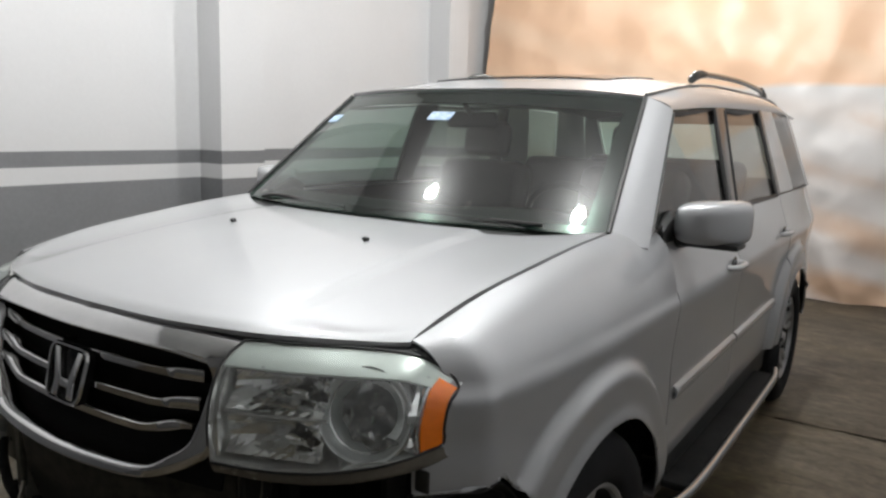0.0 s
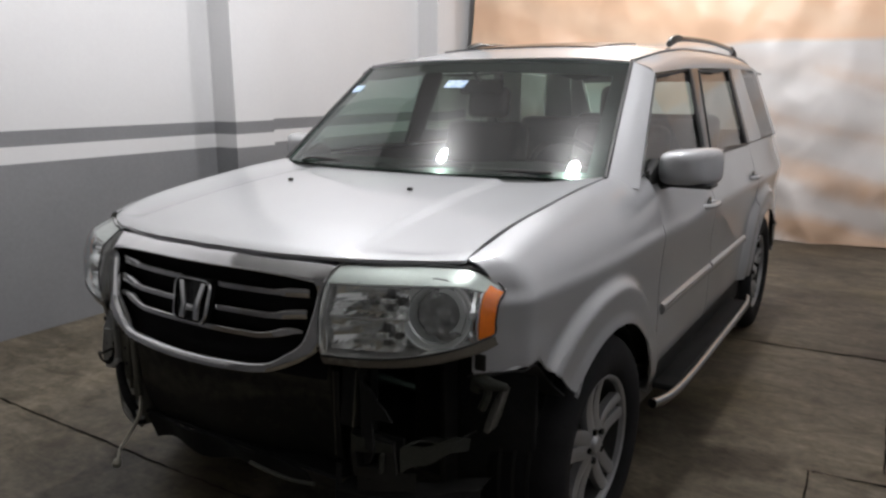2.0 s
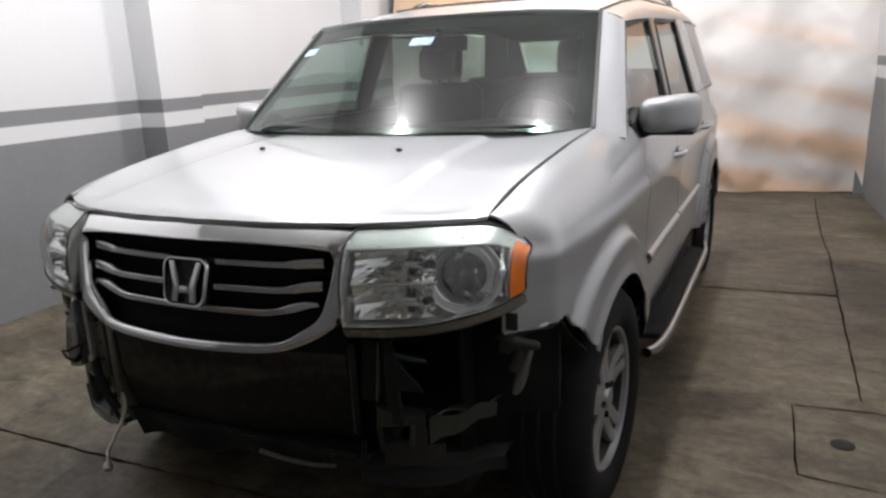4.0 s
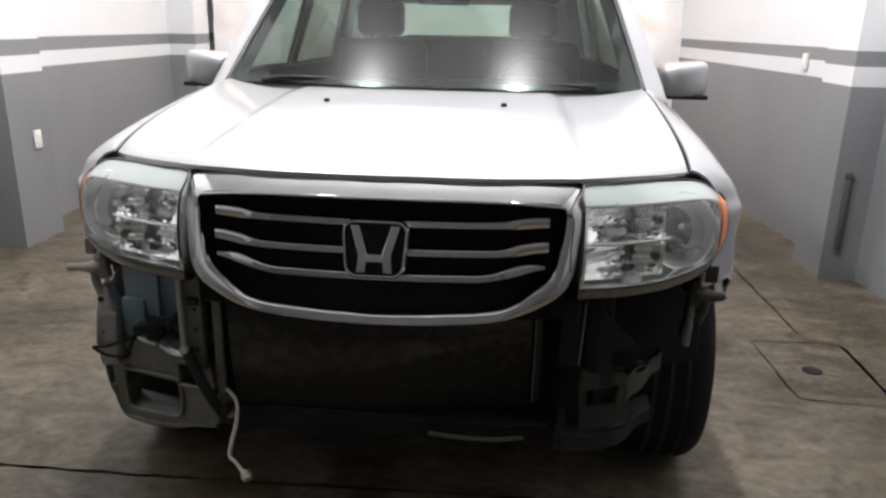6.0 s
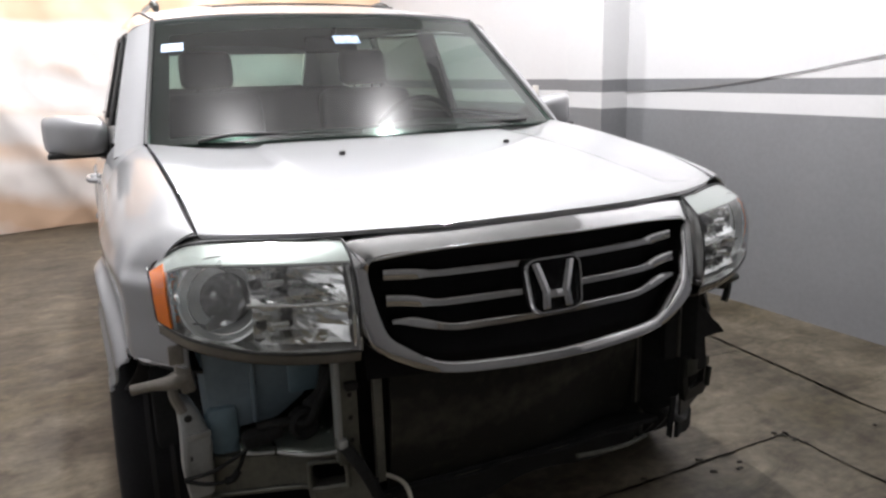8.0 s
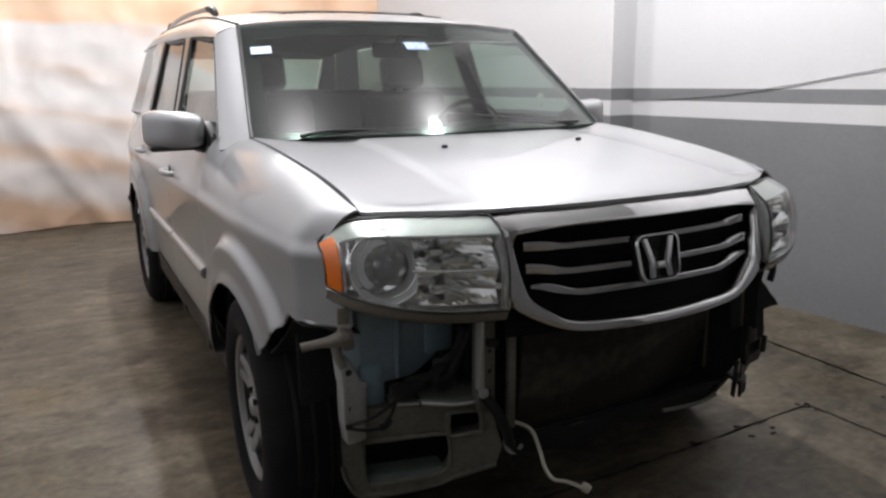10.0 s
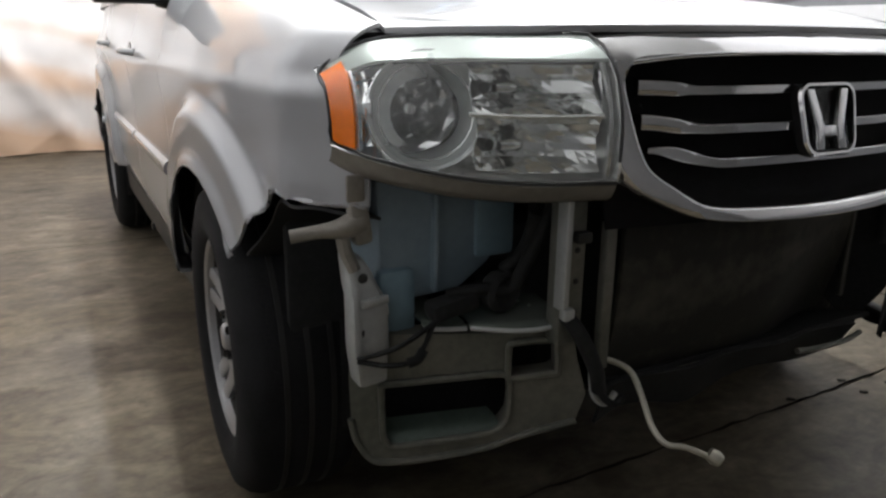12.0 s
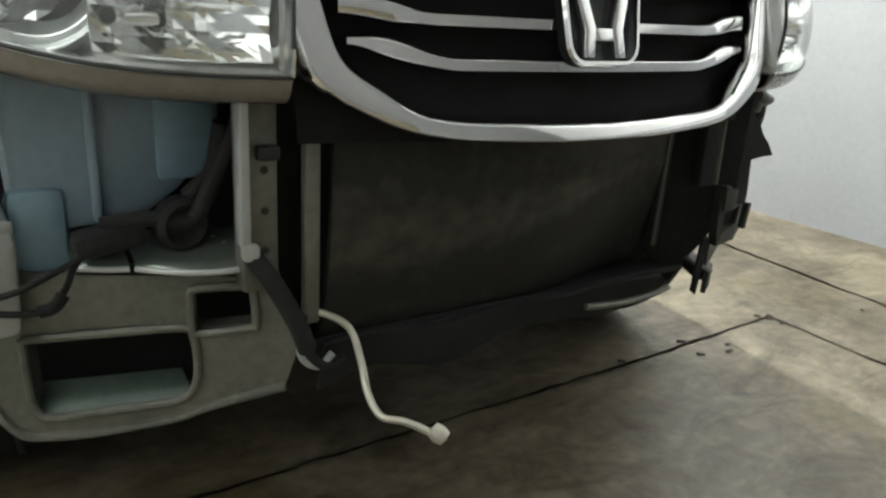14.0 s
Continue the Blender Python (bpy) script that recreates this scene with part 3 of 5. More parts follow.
def fender_point(u, v):
    vs = 0.72
    if v <= vs:
        z = lerp(0.40, 1.0, v / vs)
        y = lerp(fender_front(z), 0.60, u)
        low = table([(-0.62, 0.787), (-0.47, 0.787), (-0.43, 0.797), (-0.41, 0.792), (-0.27, 0.655), (-0.25, 0.64)], y) if y < -0.25 else 0.40
        z = max(z, low)
        return Vector((side_x(y, z), y, z))
    t = (v - vs) / (1 - vs)
    y = lerp(lerp(fender_front(1.0), -0.525, t), lerp(0.60, 0.56, t), u)
    xs = side_x(y, 1.0)
    xh, zh = hood_edge(y)
    xh += 0.004 if y < 0.40 else 0.0
    if y > 0.40:
        xh, zh = lerp(0.784, 0.862, (y - 0.40) / 0.2), lerp(1.194, 1.20, (y - 0.40) / 0.2)
    a, b = Vector((xs, 1.0)), Vector((xh, zh - 0.002))
    mid = Vector((lerp(xs, xh, 0.22) - 0.004, lerp(1.0, zh, 0.80)))
    p = a * (1 - t) ** 2 + mid * 2 * t * (1 - t) + b * t * t
    return Vector((p.x, y, p.y))


def cut_arch(f, yc):
    """Pulls points inside the wheel arch out on to its rim."""
    def g(u, v):
        p = f(u, v)
        r = math.hypot(p[1] - yc, p[2] - HUB_Z)
        if r < ARCH_R and r > 1e-6:
            k = ARCH_R / r
            y, z = yc + (p[1] - yc) * k, HUB_Z + (p[2] - HUB_Z) * k
            if yc < 1 and y < 0 and z < 0.64:
                y, z = -0.268, 0.64
            if z > HUB_Z:
                return Vector((side_x(y, z), y, z))
        return p
    return g


def not_in_arch(c):
    return all(math.hypot(c[1] - yc, c[2] - HUB_Z) > ARCH_R - 0.002 for yc in ARCHES)


for s in (-1, 1):
    part("fender", sheet(mirrored(cut_arch(fender_point, ARCHES[0]), s), 90, 84, 0.006, not_in_arch), PAINT, car, "silver front fender with a flared arch")


# doors, quarter panels
def panel(y0, y1, z0=0.43, z1=1.192):
    return lambda u, v: (lambda y, z: Vector((side_x(y, z), y, z)))(lerp(y0, y1, u), lerp(z0, z1, v))


def pane(y00, y01, y10, y11, z0, z1a, z1b, inset=0.014):
    """A side window between its lower and upper front and rear corners."""
    def f(u, v):
        z = lerp(z0, lerp(z1a, z1b, u), v)
        return Vector((roof_x(z) - inset, lerp(lerp(y00, y10, v), lerp(y01, y11, v), u), z))
    return f


def seal(f, s, parent, w=0.022):
    """Black rubber frame round a pane."""
    def ring(t):
        t = (t % 1) * 4
        k = t - int(t)
        return [(k, 0), (1, k), (1 - k, 1), (0, 1 - k)][int(t) % 4]
    bm = bmesh.new()
    c = f(0.5, 0.5)
    prev, first = None, None
    n = 64
    for i in range(n + 1):
        p = f(*ring(i / n))
        q = p + (c - p).normalized() * w
        cur = [bm.verts.new((a[0] * s + d * s, a[1], a[2])) for a, d in ((p, 0.012), (p, 0.018), (q, 0.012), (q, 0.003))]
        if prev:
            for k in range(3):
                bm.faces.new((prev[k], prev[k + 1], cur[k + 1], cur[k]))
        prev = cur
    bmesh.ops.remove_doubles(bm, verts=bm.verts[:], dist=1e-5)
    bmesh.ops.recalc_face_normals(bm, faces=bm.faces[:])
    return part("window_seal", bm, BLACK, parent)


def handle(y, z, s, parent):
    bm = pipe([(s * (side_x(y, z) - 0.004), y - 0.085, z), (s * (side_x(y, z) + 0.03), y - 0.06, z + 0.003), (s * (side_x(y, z) + 0.036), y, z + 0.004), (s * (side_x(y, z) + 0.03), y + 0.06, z + 0.002), (s * (side_x(y, z) - 0.004), y + 0.085, z)], 0.0125, 10, 5)
    return part("handle", bm, PAINT, parent, "silver pull handle")


def cup(y, z, s, parent):
    return part("handle_cup", lathe([(0.0, -0.004), (0.035, -0.002), (0.038, 0.002), (0.0, 0.003)], 20, m=pose(s * (side_x(y, z)), y, z, 0, 0, 0)), GLOSS_BLACK, parent)


def moulding(y0, y1, s, parent):
    def f(u, v):
        y, z = lerp(y0, y1, u), lerp(0.640, 0.692, v)
        return Vector((s * (side_x(y, z) + 0.016 - 0.02 * abs(2 * v - 1) ** 3), y, z))
    part("side_moulding", sheet(f, 20, 8, 0.008), PAINT, parent, "silver rub strip")
    def g(u, v):
        y, z = lerp(y0 + 0.03, y1 - 0.03, u), lerp(0.674, 0.680, v)
        return Vector((s * (side_x(y, z) + 0.0175), y, z))
    part("bright_line", sheet(g, 12, 2, 0.004), CHROME, parent)


FW = pane(0.515, 1.475, 0.955, 1.525, 1.192, 1.560, 1.592)
RW = pane(1.60, 2.47, 1.70, 2.385, 1.18, 1.594, 1.613)
QW = pane(2.97, 3.43, 2.74, 3.19, 1.185, 1.615, 1.600, 0.003)
for s in (-1, 1):
    door = part("front_door", sheet(mirrored(panel(0.606, 1.435), s), 40, 40, 0.012), PAINT, car, "silver front door")
    handle(1.311, 0.988, s, door)
    cup(1.311, 0.985, s, door)
    moulding(0.64, 1.425, s, door)
    w = part("window", sheet(mirrored(FW, s), 12, 8, 0.0), WINDOW, door, "clear side window")
    w.visible_shadow = False
    seal(FW, s, door, 0.016)
    door = part("rear_door", sheet(mirrored(cut_arch(panel(1.443, 2.52), ARCHES[1]), s), 56, 44, 0.012, not_in_arch), PAINT, car, "silver rear door")
    handle(2.40, 1.005, s, door)
    cup(2.40, 1.002, s, door)
    moulding(1.455, 2.26, s, door)
    w = part("window", sheet(mirrored(RW, s), 12, 8, 0.0), DARK_WINDOW, door, "smoke-tinted side window")
    w.visible_shadow = False
    seal(RW, s, door, 0.022)
    quarter = part("quarter_panel", sheet(mirrored(cut_arch(panel(2.528, 3.84, 0.43), ARCHES[1]), s), 64, 44, 0.012, not_in_arch), PAINT, car, "silver rear quarter panel")
    w = part("window", sheet(mirrored(QW, s), 8, 8, 0.0), DARK_WINDOW, quarter, "smoke-tinted quarter window")
    w.visible_shadow = False


# pillars and roof sides
def strip_between(low, high, bulge, s, name, mat=PAINT, n=20, m=6, thick=0.012):
    def f(u, v):
        a, b = curve_at(low, u), curve_at(high, u)
        p = a.lerp(b, v)
        p.x += bulge * math.sin(math.pi * v)
        return Vector((p.x * s, p.y, p.z))
    return part(name, sheet(f, n, m, thick), mat, car)


def rs(y, z):
    return (roof_x(z) - 0.002, y, z)


for s in (-1, 1):
    strip_between([(0.771, 0.372, 1.172), (0.726, 0.66, 1.405), (0.675, 0.922, 1.612)], [(0.876, 0.462, 1.150), (0.816, 0.725, 1.385), (0.764, 0.952, 1.568)], 0.012, s, "front_pillar")
    strip_between([rs(0.952, 1.568), rs(1.46, 1.594), rs(1.95, 1.606), rs(2.9, 1.616), rs(3.45, 1.602)], [(0.675, 0.922, 1.612), (0.690, 1.38, 1.668), (0.700, 1.9, 1.688), (0.700, 2.9, 1.682), (0.66, 3.5, 1.612)], 0.022, s, "roof_side", n=40)
    strip_between([rs(1.475, 1.19), rs(1.525, 1.596)], [rs(1.60, 1.19), rs(1.70, 1.602)], 0.003, s, "centre_pillar", GLOSS_BLACK)
    strip_between([rs(2.47, 1.19), rs(2.385, 1.614)], [rs(2.58, 1.19), rs(2.475, 1.615)], 0.004, s, "pillar_cover", GLOSS_BLACK)
    strip_between([rs(2.585, 1.19), rs(2.48, 1.615)], [rs(2.97, 1.19), rs(2.74, 1.617)], 0.004, s, "rear_pillar")
    strip_between([rs(3.43, 1.19), rs(3.19, 1.614)], [(0.80, 3.84, 1.19), (0.69, 3.5, 1.60)], 0.02, s, "tail_pillar")
    strip_between([(0.862, 0.56, 1.188), rs(1.3, 1.186), rs(2.4, 1.182), rs(3.4, 1.186)], [(0.866, 0.56, 1.203), rs(1.3, 1.20), rs(2.4, 1.195), rs(3.4, 1.198)], 0.006, s, "belt_trim", BLACK, 30, 3)
    part("sill", sheet(lambda u, v: Vector((s * lerp(0.90, side_x(1.3, 0.44) - 0.012, v), lerp(0.45, 2.36, u), lerp(0.30, 0.44, v))), 12, 4, 0.02), BLACK, car, "black sill")


def roof_point(u, v):
    s = 2 * u - 1
    a = abs(s)
    y = lerp(0.80 + 0.125 * a * a, 3.55, v)
    xe = table([(0.9, 0.675), (1.4, 0.690), (1.9, 0.70), (2.9, 0.70), (3.5, 0.66)], y)
    ze = table([(0.8, 1.603), (0.93, 1.613), (1.4, 1.669), (1.9, 1.689), (2.9, 1.683), (3.55, 1.605)], y)
    zc = table([(0.8, 1.634), (1.1, 1.69), (1.6, 1.735), (2.2, 1.748), (3.0, 1.735), (3.55, 1.655)], y)
    return Vector((s * xe, y, lerp(zc, ze, a ** 2.6)))


part("roof", sheet(roof_point, 40, 50, 0.02), PAINT, car, "silver roof")
part("sunroof", sheet(lambda u, v: roof_point(lerp(0.20, 0.80, u), lerp(0.13, 0.33, v)) + Vector((0, 0, 0.006)), 20, 10, 0.006), GLOSS_BLACK, car, "dark glass sunroof")
for s in (-1, 1):
    part("roof_ditch", pipe([(s * 0.672, 0.925, 1.618), (s * 0.682, 1.4, 1.676), (s * 0.69, 1.9, 1.697), (s * 0.69, 2.9, 1.692), (s * 0.655, 3.5, 1.658)], 0.005, 8, 8), DITCH, car)
    rail = empty("roof_rail", (0, 0, 0), car)
    tagged(rail, "dark grey roof rail with pale end foot")
    part("bar", pipe([(s * 0.592, 1.86, 1.752), (s * 0.595, 2.1, 1.765), (s * 0.597, 2.6, 1.772), (s * 0.59, 3.1, 1.76), (s * 0.585, 3.27, 1.74)], 0.014, 10, 6), GLOSS_BLACK, rail)
    part("foot", pipe([(s * 0.592, 1.735, 1.722), (s * 0.592, 1.80, 1.745), (s * 0.592, 1.90, 1.760), (s * 0.592, 1.98, 1.763)], lambda t: 0.012 + 0.009 * math.sin(math.pi * min(1, t + 0.15)), 10, 6), DARK_STEEL, rail)
    part("foot", pipe([(s * 0.585, 3.22, 1.76), (s * 0.585, 3.30, 1.735), (s * 0.583, 3.36, 1.70)], 0.02, 10, 6), BLACK, rail)


# glass front and rear
def shield_point(u, v):
    s = 2 * u - 1
    a2 = s * s
    x = s * lerp(0.772, 0.671, v)
    y = lerp(0.195 + 0.20 * a2, 0.805 + 0.115 * a2, v)
    z = lerp(1.198 - 0.010 * a2, 1.634 - 0.027 * a2, v) + 0.006 * math.sin(math.pi * v) * (1 - 0.4 * a2)
    return Vector((x, y, z))


shield = part("windshield", sheet(shield_point, 90, 70, 0.0), WINDSHIELD, car, "greenish windshield with a dusty sheen")


def inner(f, d):
    return lambda u, v: f(u, v) + Vector((0, d, -d * 0.9))


def window_part(f, u0, u1, v0, v1):
    return lambda u, v: f(lerp(u0, u1, u), lerp(v0, v1, v))


part("shade_band", sheet(window_part(inner(shield_point, 0.006), 0.0, 1.0, 0.875, 1.0), 40, 4, 0.002), GLOSS_BLACK, shield, "dark band along the top edge")
part("lower_band", sheet(window_part(inner(shield_point, 0.006), 0.0, 1.0, 0.0, 0.05), 40, 2, 0.002), GLOSS_BLACK, shield)
for a, b in ((0.0, 0.042), (0.958, 1.0)):
    part("side_band", sheet(window_part(inner(shield_point, 0.006), a, b, 0.05, 0.875), 2, 20, 0.002), GLOSS_BLACK, shield)
for s in (-1, 1):
    part("side_seal", pipe([shield_point(0.5 + 0.5 * s, v) + Vector((s * 0.004, -0.003, 0.002)) for v in (0.0, 0.33, 0.66, 1.0)], 0.008, 8, 6), BLACK, shield)
part("sticker", sheet(window_part(inner(shield_point, -0.003), 0.462, 0.535, 0.70, 0.772), 6, 2, 0.001), STICKER, shield, "blue and white paper sticker")
part("sticker", sheet(window_part(inner(shield_point, -0.003), 0.022, 0.076, 0.705, 0.775), 6, 2, 0.001), WHITE, shield, "pale blue paper sticker")
part("cowl", sheet(lambda u, v: Vector(((2 * u - 1) * lerp(0.765, 0.768, v), lerp(table(HOOD_R, abs(2 * u - 1) * 0.76) - 0.03, 0.215 + 0.20 * (2 * u - 1) ** 2, v), lerp(1.165, 1.186, v) - 0.006 * (2 * u - 1) ** 2)), 40, 4, 0.01), BLACK, car, "black wiper cowl")
for a, b in (((-0.05, 0.205), (0.60, 0.30)), ((-0.62, 0.31), (-0.10, 0.21))):
    part("wiper_arm", pipe([(a[0], a[1] + 0.02, 1.196), (lerp(a[0], b[0], 0.2), lerp(a[1], b[1], 0.2) + 0.006, 1.214), (lerp(a[0], b[0], 0.6), lerp(a[1], b[1], 0.6) + 0.008, 1.211), (b[0], b[1] + 0.015, 1.206)], 0.006, 8, 6), BLACK, car)


def tail_point(u, v):
    return Vector((lerp(-0.80, 0.80, u) * lerp(1.0, 0.95, v), 3.86, lerp(0.38, 1.20, v)))


tailgate = part("tailgate", sheet(tail_point, 12, 10, 0.03), PAINT, car, "silver tailgate")
for s in (-1, 1):
    part("gate_pillar", sheet(lambda u, v: Vector((s * lerp(0.60, lerp(0.79, 0.69, v), u), lerp(3.85, 3.56, v), lerp(1.20, 1.60, v))), 4, 8, 0.03), PAINT, tailgate)
part("gate_header", sheet(lambda u, v: Vector((lerp(-0.66, 0.66, u), lerp(3.60, 3.55, v), lerp(1.57, 1.64, v))), 8, 3, 0.03), PAINT, tailgate)
rear_glass = part("rear_window", sheet(lambda u, v: Vector((lerp(-0.60, 0.60, u), lerp(3.85, 3.60, v), lerp(1.20, 1.60, v))), 4, 4, 0.0), WINDOW, tailgate, "rear window")
rear_glass.visible_shadow = False


# mirrors
def door_mirror(s):
    root = empty("door_mirror", (s * 0.985, 0.72, 1.212), car)
    tagged(root, "silver door mirror on a black arm")
    bm = bmesh.new()
    bmesh.ops.create_cube(bm, size=1)
    bmesh.ops.subdivide_edges(bm, edges=bm.edges[:], cuts=9, use_grid_fill=True)
    for v in bm.verts:
        a, b, c = v.co * 2
        k = (abs(a) ** 4.5 + abs(b) ** 4.5 + abs(c) ** 4.5) ** (1 / 4.5)
        a, b, c = a / k, b / k, c / k
        front = max(0.0, -b)
        v.co = (a * 0.106 * (1 - 0.12 * front * (a * s > 0)) , b * 0.075 + 0.03 * a * s + 0.03 * a * a, c * (0.070 - 0.006 * front) + 0.008 * a * s * (c > 0))
    part("housing", bm, PAINT, root, "silver mirror housing")
    part("lower_trim", box(0.19, 0.11, 0.02, (0, 0.012, -0.066), 0.008), BLACK, root)
    part("mirror_glass", box(0.18, 0.006, 0.115, (0, 0.085, 0.0), 0.002, (0, 0, s * 16)), CHROME, root, "mirror glass")
    part("arm", pipe([(-s * 0.085, 0.02, -0.045), (-s * 0.125, 0.0, -0.055), (-s * 0.16, -0.02, -0.06)], 0.042, 12, 5), BLACK, root)
    part("base", prism([(-0.13, -0.105), (0.05, -0.105), (0.06, 0.0), (0.0, 0.03), (-0.13, -0.02)], 0.04, "x", -s * 0.125 - 0.02, 0.008), BLACK, root)


for s in (-1, 1):
    door_mirror(s)


# ---- headlights ----
LENS_LOW = [(0.464, -0.790, 0.836), (0.575, -0.755, 0.836), (0.685, -0.706, 0.845), (0.785, -0.632, 0.866), (0.840, -0.542, 0.886)]
LENS_TOP = [(0.467, -0.702, 1.058), (0.58, -0.642, 1.057), (0.68, -0.582, 1.055), (0.775, -0.527, 1.044), (0.846, -0.492, 1.000)]


def lens_point(u, v):
    a, b = curve_at(LENS_LOW, u), curve_at(LENS_TOP, u)
    k = table([(0.0, 0.0), (0.4, 0.10), (0.72, 0.27), (0.82, 0.42), (1.0, 1.0)], v)
    h = table([(0.0, 0.0), (0.4, 0.42), (0.72, 0.76), (0.82, 0.86), (1.0, 1.0)], v)
    return Vector((lerp(a.x, b.x, k) + 0.004 * math.sin(math.pi * v) * u, lerp(a.y, b.y, k) - 0.012 * math.sin(math.pi * min(1, v * 1.2)), lerp(a.z, b.z, h)))


def deep(f, d, shrink=0.0):
    return lambda u, v: f(lerp(shrink, 1 - shrink, u), lerp(shrink, 1 - shrink, v)) + Vector((-0.35 * d * u, d, -0.02 * d))


def headlight(s):
    root = empty("headlight", (0, 0, 0), car)
    tagged(root, "clear headlight with chrome bowls and an amber side reflector")
    lens = part("lens", sheet(mirrored(lens_point, s), 30, 20, 0.0), LENS, root, "clear plastic lens")
    lens.visible_shadow = False
    part("housing", sheet(mirrored(deep(lens_point, 0.085, 0.0), s), 60, 40, 0.004, lambda p: math.hypot(abs(p[0]) - 0.70, p[2] - 0.936) > 0.082), HOUSING, root)
    rim = [(k / 20, 0.0) for k in range(21)] + [(1.0, k / 14) for k in range(1, 15)] + [(1 - k / 20, 1.0) for k in range(1, 21)] + [(0.0, 1 - k / 14) for k in range(1, 15)]
    bm = bmesh.new()
    prev = None
    for u, v in rim:
        a, b = lens_point(u, v), deep(lens_point, 0.10)(u, v)
        cur = [bm.verts.new((p.x * s, p.y, p.z)) for p in (a, b)]
        if prev:
            bm.faces.new((prev[0], prev[1], cur[1], cur[0]))
        prev = cur
    thicken(bm, 0.003)
    part("rim", bm, HOUSING, root)
    part("gasket", pipe([lens_point(u, v) * 1.0 if s > 0 else Vector((-lens_point(u, v).x, lens_point(u, v).y, lens_point(u, v).z)) for u, v in rim[::3]], 0.003, 6, 2), BLACK, root)
    # the lens's upward-facing top; its brightness is put into the strip's colour
    part("top_strip", sheet(mirrored(window_part(deep(lens_point, 0.003), 0.004, 0.95, 0.80, 0.999), s), 30, 8, 0.006), STRIP, root, "pale green upper lens face, bright by its colour")
    part("amber_reflector", sheet(mirrored(window_part(deep(lens_point, -0.003), 0.885, 0.995, 0.04, 0.92), s), 8, 14, 0.004), AMBER, root, "orange side reflector")
    part("corner_rib", sheet(mirrored(window_part(deep(lens_point, 0.004), 0.862, 0.885, 0.03, 0.93), s), 3, 14, 0.008), HOUSING, root, "white rib beside the reflector")
    part("black_divider", sheet(mirrored(window_part(deep(lens_point, 0.014), 0.04, 0.90, 0.775, 0.80), s), 24, 2, 0.006), GLOSS_BLACK, root)
    # main bowl with ring, smoky centre and bulb cap
    c = Vector((0.703, -0.600, 0.936))
    turn = pose(c.x * s, c.y, c.z, 0, 0, -90 + s * 22) @ pose(0, 0, 0, 0, -10, 0)
    part("bowl_ring", lathe([(0.093, -0.02), (0.095, 0.026), (0.092, 0.036), (0.087, 0.034), (0.081, 0.020), (0.070, 0.010), (0.056, -0.004)], 40, m=turn), RING, root, "pale bowl ring")
    for rr, xx in ((0.093, 0.034), (0.076, 0.016)):
        part("ring_edge", pipe([turn @ Vector((xx, rr * math.cos(a), rr * math.sin(a))) for a in (2 * math.pi * k / 16 for k in range(17))], 0.0022, 6, 3), MIRROR, root)
    bowl_turn = turn @ pose(0, 0.024 * s, 0.006)
    bm = lathe([(0.0, -0.070), (0.018, -0.062), (0.034, -0.046), (0.050, -0.020), (0.060, 0.004), (0.070, 0.024)], 22)
    rnd = random.Random(4)
    for v in bm.verts:
        v.co += Vector((rnd.uniform(-0.009, 0.009), rnd.uniform(-0.004, 0.004), rnd.uniform(-0.004, 0.004)))
    bm.transform(bowl_turn)
    part("bowl", bm, SMOKE, root, "faceted smoky mirror bowl", smooth=False)
    part("bulb_cap", lathe([(0.0, 0.0), (0.009, -0.002), (0.012, -0.012), (0.012, -0.05), (0.0, -0.06)], 16, m=bowl_turn), SMOKE, root)
    for k in range(7):
        a = k * 2 * math.pi / 7 + 0.2
        part("facet", box(0.003, 0.004, 0.009 + 0.002 * (k % 3), (0, 0, 0), 0.001), MIRROR, root).matrix_basis = bowl_turn @ pose(-0.014 + 0.012 * (k % 3), (0.036 + 0.007 * (k % 2)) * math.cos(a), (0.036 + 0.007 * (k % 2)) * math.sin(a), math.degrees(a) + 50 * (k % 2), 25 + 25 * (k % 3), 0)
    # inner reflectors: two stacked shells of flat mirror facets
    for i, (v0, v1) in enumerate(((0.06, 0.42), (0.45, 0.77))):
        rnd = random.Random(11 + i)
        jog = [[rnd.uniform(-1, 1) for _ in range(9)] for _ in range(17)]
        def shell(u, v, v0=v0, v1=v1, jog=jog):
            p = lens_point(lerp(0.03, 0.45, u), lerp(v0, v1, v))
            j = jog[int(round(u * 16))][int(round(v * 8))]
            d = 0.020 + 0.060 * math.sin(math.pi * (0.12 + 0.85 * u)) * math.sin(math.pi * (0.06 + 0.86 * v)) + 0.0012 * j + 0.0022 * math.sin(v * 22 + 4 * u) + 0.006 * math.sin(v * 6.3) * u
            return Vector((p.x, p.y + d, p.z))
        part("reflector", sheet(mirrored(shell, s), 16, 8, 0.003), MIRROR, root, "faceted mirror shell", smooth=False)
        edge = [lens_point(lerp(0.03, 0.47, k / 8), v1 + 0.012) for k in range(9)]
        part("ledge", pipe([(q.x * s, q.y + 0.022, q.z) for q in edge], 0.004, 6, 2), HOUSING, root)
        for uu, dd in ((0.42, 0.035), (0.30, 0.062)):
            p = deep(lens_point, dd)(uu, lerp(v0, v1, 0.5))
            part("socket", lathe([(0.0, -0.012), (0.009, -0.012), (0.013, 0.01), (0.0, 0.012)], 16, m=pose(p.x * s, p.y, p.z, 0, 0, 90)), BLACK, root)
        p = deep(lens_point, 0.045)(0.36, lerp(v0, v1, 0.5))
        part("small_bulb", lathe([(0.0, 0.02), (0.007, 0.016), (0.009, 0.0), (0.007, -0.02), (0.0, -0.02)], 12, m=pose(p.x * s - s * 0.01, p.y - 0.012, p.z, 0, 0, 0)), MIRROR, root)
